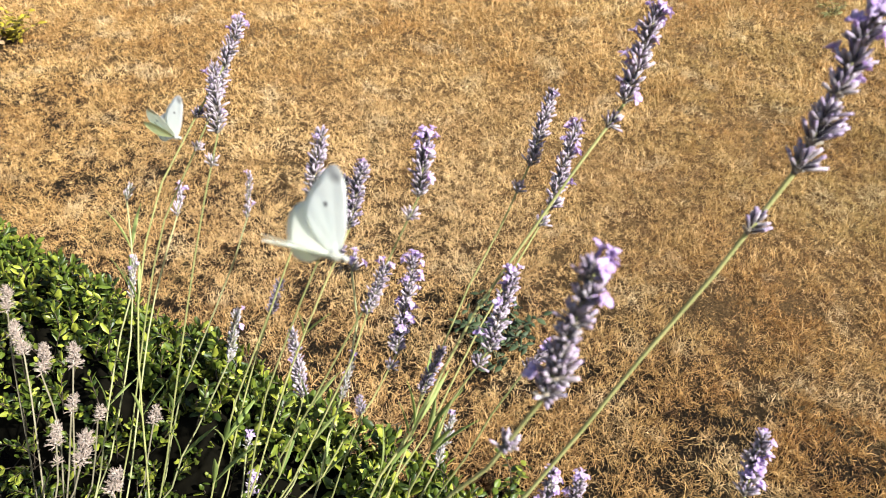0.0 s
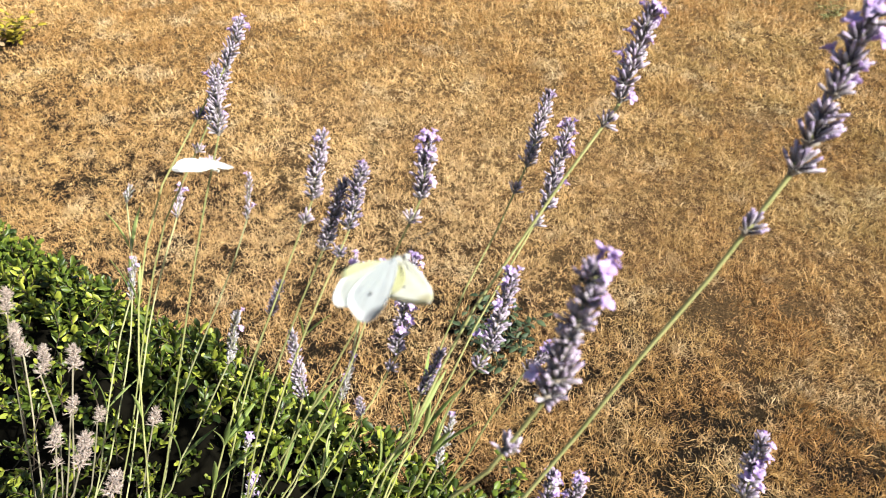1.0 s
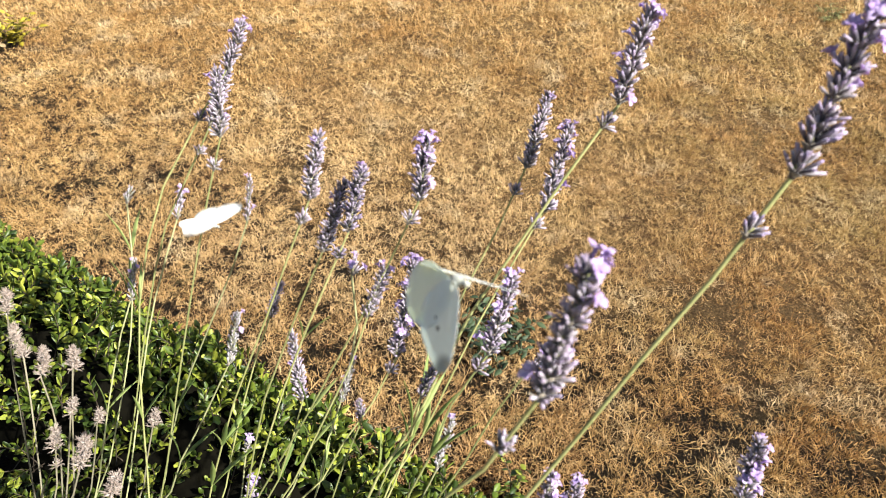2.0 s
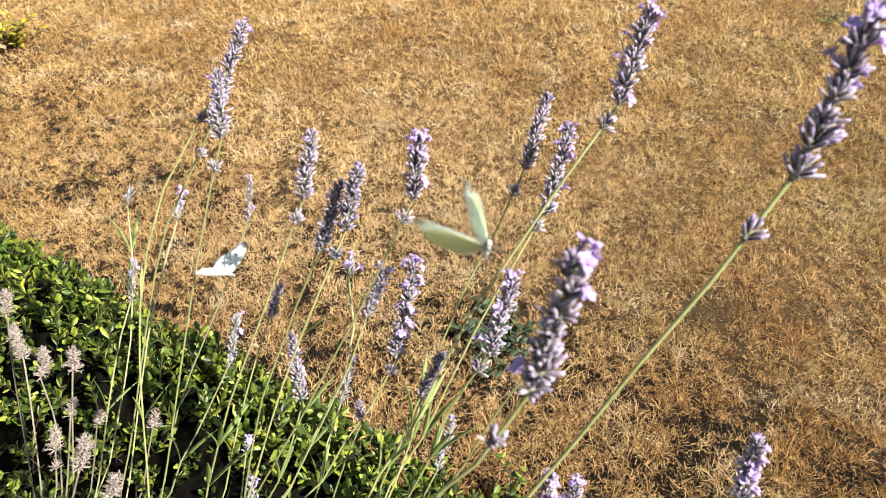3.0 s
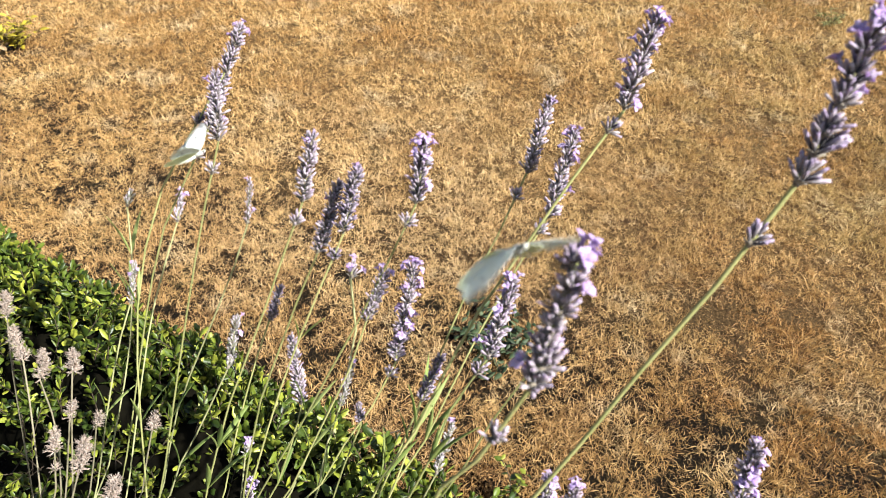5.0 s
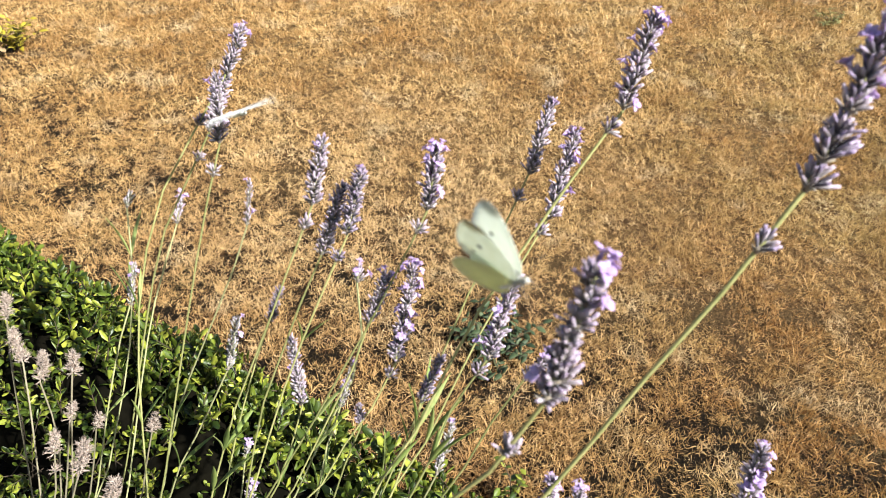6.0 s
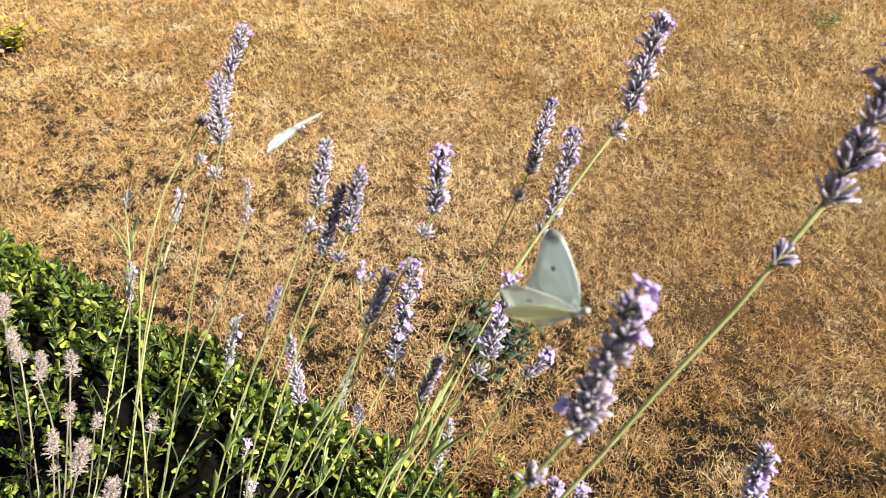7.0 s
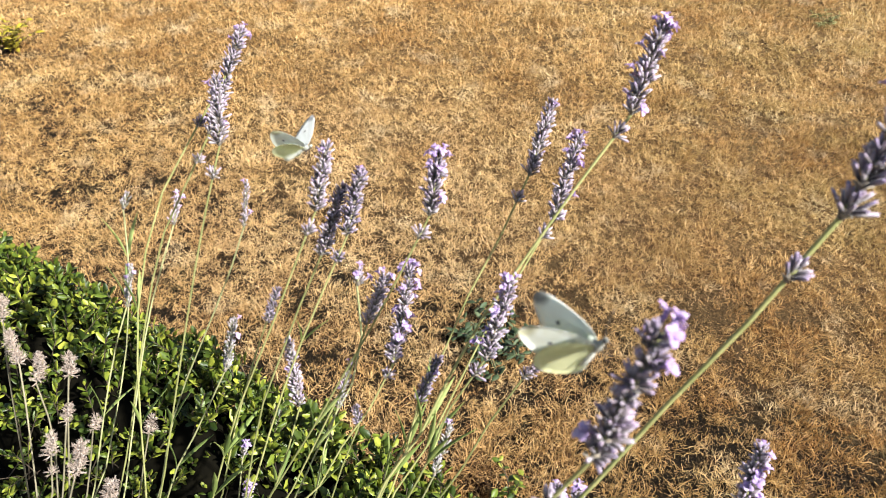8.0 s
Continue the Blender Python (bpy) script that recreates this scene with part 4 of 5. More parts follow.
# ---- butterflies ----
def wing_material(name, ground, tone, apex, spots, apex_at, share):
    """White wing scales with dusky veins; an apex patch and round spots lie where the species wears them."""
    m, nt, b = base_mat(name, 0.75, 0.15)
    tc = nt.nodes.new("ShaderNodeTexCoord")
    col = ramp(nt, [(0.3, tone), (0.7, ground)], noise_tex(nt, 260, 3.0))
    wv = nt.nodes.new("ShaderNodeTexWave")
    wv.wave_type, wv.rings_direction = "BANDS", "X"
    wv.bands_direction = "X"
    wv.inputs["Scale"].default_value, wv.inputs["Distortion"].default_value = 75, 1.5
    nt.links.new(tc.outputs["Object"], wv.inputs["Vector"])
    col = mixc(nt, math_node(nt, "MULTIPLY", remap(nt, wv.outputs["Fac"], 0.92, 1.0), 0.06), col, tuple(v * 0.55 for v in ground))

    def near(place, r0, r1):
        d = nt.nodes.new("ShaderNodeVectorMath")
        d.operation = "DISTANCE"
        ab = nt.nodes.new("ShaderNodeVectorMath")
        ab.operation = "ABSOLUTE"
        sh = nt.nodes.new("ShaderNodeVectorMath")
        sh.operation = "MULTIPLY"
        sh.inputs[1].default_value = (0, 1, 0)
        keep_x = nt.nodes.new("ShaderNodeSeparateXYZ")
        nt.links.new(tc.outputs["Object"], keep_x.inputs[0])
        nt.links.new(tc.outputs["Object"], ab.inputs[0])
        nt.links.new(ab.outputs[0], sh.inputs[0])
        cmb = nt.nodes.new("ShaderNodeCombineXYZ")
        sy = nt.nodes.new("ShaderNodeSeparateXYZ")
        nt.links.new(sh.outputs[0], sy.inputs[0])
        nt.links.new(keep_x.outputs["X"], cmb.inputs[0])
        nt.links.new(sy.outputs["Y"], cmb.inputs[1])
        nt.links.new(cmb.outputs[0], d.inputs[0])
        d.inputs[1].default_value = (*place, 0)
        return remap(nt, d.outputs["Value"], r1, r0)

    if apex is not None:
        col = mixc(nt, near(apex_at, 0.0035, 0.0062), col, apex)
    for place, size in spots:
        col = mixc(nt, near(place, size * 0.75, size * 1.2), col, (0.20, 0.20, 0.19))
    nt.links.new(col, b.inputs["Base Color"])
    b.inputs["Sheen Weight"].default_value = 0.2
    thin(nt, b, mixc(nt, 1.0, col, (0.94, 1.0, 0.94), "MULTIPLY"), share)
    return m


APEX = (0.0105, 0.0262)
FORE_UPPER = wing_material("forewing_upperside", (0.92, 0.92, 0.89), (0.88, 0.88, 0.85), (0.34, 0.34, 0.335), [((0.0008, 0.0163), 0.0009)], APEX, 0.48)
FORE_UNDER = wing_material("forewing_underside", (0.86, 0.86, 0.78), (0.80, 0.80, 0.68), (0.66, 0.63, 0.40), [((0.0008, 0.0163), 0.0010), ((-0.0052, 0.0150), 0.0008)], APEX, 0.48)
HIND_UPPER = wing_material("hindwing_upperside", (0.92, 0.92, 0.88), (0.88, 0.88, 0.84), None, [((0.0010, 0.0135), 0.0007)], APEX, 0.48)
HIND_UNDER = wing_material("hindwing_underside", (0.84, 0.82, 0.50), (0.74, 0.74, 0.42), None, [], APEX, 0.48)
FUR = calyx_material("grey_fur", [(0.0, (0.30, 0.30, 0.24)), (0.5, (0.50, 0.50, 0.42)), (1.0, (0.68, 0.68, 0.58))], 0.0)
DARK, _nt, _b = base_mat("dark_chitin", 0.35, 0.5)
_nt.links.new(ramp(_nt, [(0.3, (0.02, 0.018, 0.016)), (0.7, (0.06, 0.052, 0.045))], noise_tex(_nt, 900)), _b.inputs["Base Color"])


def wing_mesh(name, outline, side, upper, under, arch):
    """A thin two-faced wing: outline (forward, outward) in millimetres, smoothed, with a shallow arch and pleats along the veins."""
    ring = [Vector((x, y, 0)) for x, y in outline]
    closed = ring + ring[:1]
    edge = spline(closed, 44)[:-1]
    hinge = Vector((0.0, 0.0, 0))
    rings = 7
    verts, n = [], len(edge)

    def lift(p):
        out = p.y / 26.0
        a = math.atan2(p.x, max(p.y, 0.01))
        return arch * out * (1 - out * 0.55) + 0.04 * math.sin(a * 16) * min(1, out * 2)
    for k in range(1, rings + 1):
        for p in edge:
            q = hinge.lerp(p, k / rings)
            verts.append(Vector((q.x, q.y * side, lift(q))) * 0.001)
    verts.append(Vector((0, 0, 0)))
    c = len(verts) - 1
    top = []
    for k in range(rings - 1):
        for i in range(n):
            j = (i + 1) % n
            top.append((k * n + i, k * n + j, (k + 1) * n + j, (k + 1) * n + i))
    top += [(c, (i + 1) % n, i) for i in range(n)]
    if side < 0:
        top = [tuple(reversed(t)) for t in top]
    m = len(verts)
    nverts = verts + [v - Vector((0, 0, 0.00009)) for v in verts]
    # orient the upper sheet upwards
    a, b_, d = (nverts[i] for i in top[0][:3])
    if (b_ - a).cross(d - a).z < 0:
        top = [tuple(reversed(t)) for t in top]
    low = [tuple(m + i for i in reversed(t)) for t in top]
    rim = [((rings - 1) * n + i, m + (rings - 1) * n + i, m + (rings - 1) * n + (i + 1) % n, (rings - 1) * n + (i + 1) % n) for i in range(n)]
    return mesh_of(name, nverts, top + low + rim, [upper, under], [0] * len(top) + [1] * len(low) + [0] * len(rim))


FOREWING = ((2.0, 0.4), (6.0, 5.0), (9.6, 13.0), (11.6, 20.0), (11.4, 25.0), (8.8, 27.6), (4.0, 27.0), (-1.5, 24.5), (-7.0, 21.0), (-10.2, 16.0), (-8.5, 8.0), (-3.0, 1.0))
HINDWING = ((1.0, 0.5), (3.6, 6.5), (3.2, 13.5), (-0.6, 19.0), (-6.5, 21.6), (-12.5, 21.2), (-17.0, 17.8), (-19.4, 12.4), (-19.0, 6.4), (-14.0, 1.9), (-6.5, 0.6))


def blob(points, radii, sides=10):
    return tube_data([Vector(p) * 0.001 for p in points], [r * 0.001 for r in radii], sides)


def butterfly(label):
    """A small white butterfly; its origin lies between the wing roots, head towards +x, back towards +z."""
    root = tagged(new("butterfly"), label, "butterfly", "white butterflies")
    thorax = [(-3.0, 0, -0.3), (-2.0, 0, -0.2), (0, 0, 0), (2.2, 0, 0), (3.4, 0, -0.1), (4.0, 0, -0.2)]
    child("thorax", mesh_of("thorax", *blob(thorax, [0.7, 1.35, 1.75, 1.55, 0.95, 0.4]), [FUR]), root)
    belly = [(-2.4, 0, -0.3), (-4.5, 0, -0.5), (-8.0, 0, -0.9), (-11.0, 0, -1.1), (-13.0, 0, -1.0), (-13.8, 0, -0.9)]
    child("abdomen", mesh_of("abdomen", *blob(belly, [0.7, 1.25, 1.35, 1.1, 0.7, 0.2]), [FUR]), root)
    head = child("head", mesh_of("head", *blob([(3.6, 0, -0.1), (4.2, 0, 0), (5.2, 0, 0), (6.0, 0, -0.1), (6.4, 0, -0.2)], [0.4, 1.0, 1.15, 0.8, 0.25]), [FUR]), root)
    for s in (1, -1):
        child("eye", mesh_of("eye", *blob([(5.0, s * 0.55, 0.2), (5.05, s * 0.8, 0.2), (5.1, s * 1.15, 0.2), (5.12, s * 1.35, 0.2)], [0.3, 0.65, 0.55, 0.15], 8), [DARK]), head, None, "dark round eye")
        feeler = [(5.8, s * 0.4, 0.6), (8.0, s * 1.6, 2.2), (11.0, s * 3.2, 3.4), (14.2, s * 4.8, 4.2), (15.2, s * 5.3, 4.3)]
        child("antenna", mesh_of("antenna", *blob(feeler, [0.13, 0.11, 0.11, 0.22, 0.25], 5), [DARK]), head, None, "thin clubbed antenna")
    for s in (1, -1):
        for k, x in enumerate((2.4, 0.6, -1.2)):
            leg = [(x, s * 0.7, -1.2), (x + 0.8 - k * 0.8, s * 2.2, -2.2), (x + 0.2 - k * 1.3, s * 2.5, -4.4), (x + 0.8 - k * 1.6, s * 2.7, -5.6)]
            child("leg", mesh_of("leg", *blob(leg, [0.2, 0.17, 0.13, 0.08], 5), [DARK]), root)
    wings = []
    for s in (1, -1):
        fore = child("forewing", wing_mesh("forewing", FOREWING, s, FORE_UPPER, FORE_UNDER, 1.3), root, None, "white forewing with a grey tip and dark spot")
        hind = child("hindwing", wing_mesh("hindwing", HINDWING, s, HIND_UPPER, HIND_UNDER, 1.0), root, None, "white hindwing, pale yellow beneath")
        wings.append((s, fore, hind))
    return root, wings


def flight(fly, rows):
    """Rows: seconds, place, turn in degrees, lift of the left and right wings, forward sweep of the forewings and, where it differs, of the hindwings."""
    root, wings = fly
    walk(root, [(r[0], pose(*r[1:7])) for r in rows])
    for s, fore, hind in wings:
        k = 7 if s > 0 else 8
        walk(fore, [(r[0], pose(0.001, s * 0.0012, 0.0012, s * r[k]) @ pose(0, 0, 0, 0, 0, -s * r[9])) for r in rows])
        walk(hind, [(r[0], pose(0.0, s * 0.0012, 0.0010, s * (r[k] * 0.94 - 2)) @ pose(0, 0, 0, 0, 0, -s * (r[10] if len(r) > 10 else r[9] * 0.5 - 16))) for r in rows])


NEAR_BUTTERFLY = butterfly("white butterfly with grey wing tips, flying among lavender")
FAR_BUTTERFLY = butterfly("white butterfly with dark-spotted wings, fluttering over the lavender")


# ---- what moves ----
def sway(key, *rows):
    """Rows: seconds and the tip's drift in millimetres along x, y and z, as the wind leans the stalk on its foot."""
    root, foot, tip = STALKS[key]
    arm = tip - foot
    walk(root, [(t, Matrix.Translation(foot) @ arm.rotation_difference(arm + Vector(drift) * 0.001).to_matrix().to_4x4()) for t, *drift in rows])


def motions():
    sway("near_u", (0, 6.4, -7.2, -1.3), (0.5, 7.0, -7.8, -1.4), (1, 7.0, -7.4, -1.5), (1.5, 6.4, -6.7, -1.3), (3, 0.9, -2.7, -0.1), (3.5, 0.0, 0.0, 0.0), (4, -0.5, 1.5, 0.0), (4.5, 0.3, 1.8, -0.2), (6, 7.6, -4.3, -1.8), (6.5, 12.9, -10.9, -2.9), (7, 18.5, -18.2, -4.2), (7.5, 22.4, -24.7, -5.1), (8, 25.4, -29.2, -5.8))
    sway("right_v", (0, 3.8, 4.2, -2.2), (0.5, 2.1, 3.3, -1.4), (1, 1.4, 2.7, -1.1), (1.5, 1.7, 2.5, -1.1), (3, 0.0, 0.1, -0.0), (3.5, 0.0, 0.0, 0.0), (4, 0.7, 0.4, -0.3), (4.5, 1.4, -0.2, -0.4), (6, 3.8, -7.0, 0.3), (6.5, 6.1, -11.7, 0.5), (7, 8.0, -18.9, 1.4), (7.5, 8.9, -25.4, 2.4), (8, 10.4, -30.6, 2.9))
    sway("tall_b", (0, -1.0, -0.8, 0.5), (0.5, -0.9, -0.4, 0.3), (1, -0.3, -0.5, 0.3), (1.5, 0.1, -0.5, 0.2), (3, 0.7, -0.1, -0.1), (3.5, 0.0, 0.0, 0.0), (4, -0.8, -0.0, 0.1), (4.5, -1.8, 0.1, 0.2), (6, -0.3, 0.7, -0.3), (6.5, 0.7, 1.2, -0.7), (7, 2.0, 1.6, -1.1), (7.5, 2.6, 1.7, -1.2), (8, 2.1, 1.0, -0.8))
    sway("tall_a", (0, -2.8, 4.6, -1.5), (0.5, -2.0, 2.8, -0.8), (1, -1.4, 2.8, -0.9), (1.5, -1.0, 2.8, -1.0), (3, 0.6, 0.3, -0.2), (3.5, 0.0, 0.0, 0.0), (4, -0.9, 0.5, -0.0), (4.5, -1.7, 0.4, 0.1), (6, 0.8, -2.9, 1.1), (6.5, 2.8, -5.8, 1.9), (7, 4.8, -8.1, 2.5), (7.5, 5.8, -9.1, 2.8), (8, 4.2, -5.9, 1.7))
    sway("tall_c", (0, -2.8, 4.9, -1.2), (0.5, -2.0, 2.9, -0.6), (1, -1.4, 2.9, -0.8), (1.5, -1.0, 3.0, -0.9), (3, 0.6, 0.4, -0.3), (3.5, 0.0, 0.0, 0.0), (4, -0.9, 0.4, 0.0), (4.5, -1.8, 0.2, 0.3), (6, 0.7, -3.2, 1.0), (6.5, 2.7, -6.0, 1.6), (7, 4.7, -8.1, 1.9), (7.5, 5.6, -8.9, 2.0), (8, 4.1, -5.9, 1.3))
    sway("mid_h", (0, 8.4, -0.5, -2.2), (0.5, 9.3, -1.6, -2.1), (1, 9.3, -1.8, -2.1), (1.5, 8.4, -0.6, -2.1), (3, 1.8, -0.5, -0.4), (3.5, 0.0, 0.0, 0.0), (4, -0.7, 0.4, 0.1), (4.5, -0.4, 1.1, -0.2), (6, 8.8, -0.0, -2.4), (6.5, 11.8, -2.4, -2.6), (7, 13.1, -3.4, -2.7), (7.5, 13.7, -3.9, -2.8), (8, 14.6, -6.2, -2.4))
    sway("mid_j", (0, 6.4, 0.8, -2.5), (0.5, 7.2, -0.3, -2.4), (1, 7.8, -1.7, -2.3), (1.5, 7.7, -1.5, -2.3), (3, 1.7, -0.2, -0.5), (3.5, 0.0, 0.0, 0.0), (4, -0.6, 0.5, 0.1), (4.5, 0.9, 1.0, -0.6), (6, 13.0, -5.3, -3.1), (6.5, 16.1, -6.8, -3.8), (7, 17.9, -8.8, -3.9), (7.5, 17.8, -9.9, -3.5), (8, 16.7, -10.4, -3.0))
    sway("far_r", (0, 4.3, 0.7, -1.7), (0.5, 3.3, 0.6, -1.4), (1, 2.1, 0.5, -0.9), (1.5, 1.9, 0.7, -0.9), (3, -0.0, -0.0, 0.0), (3.5, 0.0, 0.0, 0.0), (4, 0.6, -0.1, -0.1), (4.5, 1.1, -0.9, 0.0), (6, 3.7, -2.0, -0.3), (6.5, 4.1, -2.4, -0.3), (7, 4.7, -1.6, -0.8), (7.5, 5.2, -1.3, -1.1), (8, 6.4, -1.0, -1.6))
    sway("far_s", (0, 4.8, 3.5, -3.1), (0.5, 2.6, 3.8, -2.5), (1, 0.0, 2.3, -1.0), (1.5, -0.1, 2.8, -1.2), (3, -0.7, -0.4, 0.4), (3.5, 0.0, 0.0, 0.0), (4, 0.6, 0.0, -0.2), (4.5, 1.7, 0.2, -0.7), (6, 3.4, -0.8, -0.8), (6.5, 3.0, -2.1, -0.1), (7, 3.5, -3.3, 0.3), (7.5, 5.3, -3.2, -0.4), (8, 7.6, -4.5, -0.6))
    sway("tall_t", (0, 0.7, -6.7, 1.7), (0.5, -0.9, -6.0, 2.1), (1, -1.8, -4.5, 2.0), (1.5, -2.0, -3.5, 1.8), (3, -2.0, -0.5, 0.9), (3.5, 0.0, 0.0, 0.0), (4, 1.4, -0.4, -0.4), (4.5, 1.9, -1.3, -0.3), (6, 2.5, 1.7, -1.4), (6.5, 4.7, 0.9, -2.0), (7, 7.6, 2.2, -3.5), (7.5, 9.1, 0.4, -3.5), (8, 9.8, 0.6, -3.8))
    sway("low_w", (0, 4.9, -0.0, -1.9), (0.5, 3.9, -1.1, -1.2), (1, 3.8, -1.2, -1.1), (1.5, 2.9, -1.8, -0.6), (3, 0.3, -0.7, 0.1), (3.5, 0.0, 0.0, 0.0), (4, -0.1, 0.7, -0.2), (4.5, -1.0, -0.3, 0.5), (6, 2.2, -3.9, 0.3), (6.5, 3.7, -4.7, -0.0), (7, 4.9, -5.2, -0.3), (7.5, 4.5, -4.5, -0.4), (8, 3.9, -3.2, -0.5))
    sway("dark_i", (0, 4.3, -1.2, -1.0), (0.5, 4.3, -1.2, -1.0), (1, 4.3, -1.2, -1.0), (1.5, 4.3, -1.2, -1.0), (3, 1.2, -0.7, -0.2), (3.5, 0.0, 0.0, 0.0), (4, -0.6, 0.4, 0.1), (4.5, -0.7, 0.8, 0.0), (6, 3.0, 1.1, -1.2), (6.5, 3.4, 0.5, -1.1), (7, 3.9, 0.7, -1.4), (7.5, 4.3, 1.6, -1.7), (8, 4.7, 2.5, -2.1))
    sway("mid_i", (0, 4.7, -2.0, -0.5), (0.5, 4.7, -2.0, -0.5), (1, 4.7, -2.0, -0.5), (1.5, 4.7, -2.0, -0.5), (3, 1.3, -0.9, -0.0), (3.5, 0.0, 0.0, 0.0), (4, -0.6, 0.5, -0.0), (4.5, -0.8, 0.9, -0.1), (6, 3.1, 0.6, -0.9), (6.5, 3.5, 0.0, -0.8), (7, 4.1, 0.1, -1.0), (7.5, 4.5, 1.1, -1.4), (8, 5.0, 1.9, -1.7))
    sway("bud_l", (0, 4.0, -0.0, -1.3), (0.5, 4.6, -0.6, -1.2), (1, 5.1, -1.4, -1.1), (1.5, 5.0, -1.3, -1.1), (3, 1.1, -0.2, -0.3), (3.5, 0.0, 0.0, 0.0), (4, -0.4, 0.2, 0.0), (4.5, 0.7, 0.2, -0.3), (6, 8.7, -3.7, -1.5), (6.5, 10.8, -4.7, -1.8), (7, 12.1, -5.8, -1.9), (7.5, 12.0, -6.2, -1.7), (8, 11.3, -6.3, -1.4))
    sway("mid_m", (0, 1.3, 0.0, -0.5), (0.5, 1.5, -0.1, -0.5), (1, 1.7, -0.4, -0.5), (1.5, 1.6, -0.3, -0.5), (3, 0.4, -0.0, -0.1), (3.5, 0.0, 0.0, 0.0), (4, -0.1, 0.1, 0.0), (4.5, 0.2, 0.1, -0.1), (6, 2.8, -1.0, -0.7), (6.5, 3.5, -1.3, -0.9), (7, 3.9, -1.6, -0.9), (7.5, 3.9, -1.8, -0.9), (8, 3.6, -1.8, -0.8))
    sway("low_x", (0, 1.5, -1.5, 0.0), (0.5, 1.6, -1.6, 0.0), (1, 1.7, -1.5, 0.0), (1.5, 1.5, -1.3, -0.0), (3, 0.3, -0.5, 0.1), (3.5, 0.0, 0.0, 0.0), (4, -0.1, 0.3, -0.1), (4.5, 0.1, 0.3, -0.1), (6, 1.7, -0.9, -0.2), (6.5, 3.0, -2.2, -0.1), (7, 4.4, -3.8, -0.1), (7.5, 5.4, -5.2, 0.0), (8, 6.2, -6.3, 0.1))
    sway("low_y", (0, 2.7, -0.2, -0.7), (0.5, 2.3, -0.8, -0.4), (1, 2.3, -0.8, -0.4), (1.5, 1.9, -1.1, -0.2), (3, 0.3, -0.4, 0.0), (3.5, 0.0, 0.0, 0.0), (4, -0.2, 0.3, -0.0), (4.5, -0.5, -0.3, 0.2), (6, 2.0, -2.2, 0.0), (6.5, 3.0, -2.7, -0.1), (7, 3.7, -3.1, -0.2), (7.5, 3.3, -2.6, -0.2), (8, 2.7, -1.7, -0.3))
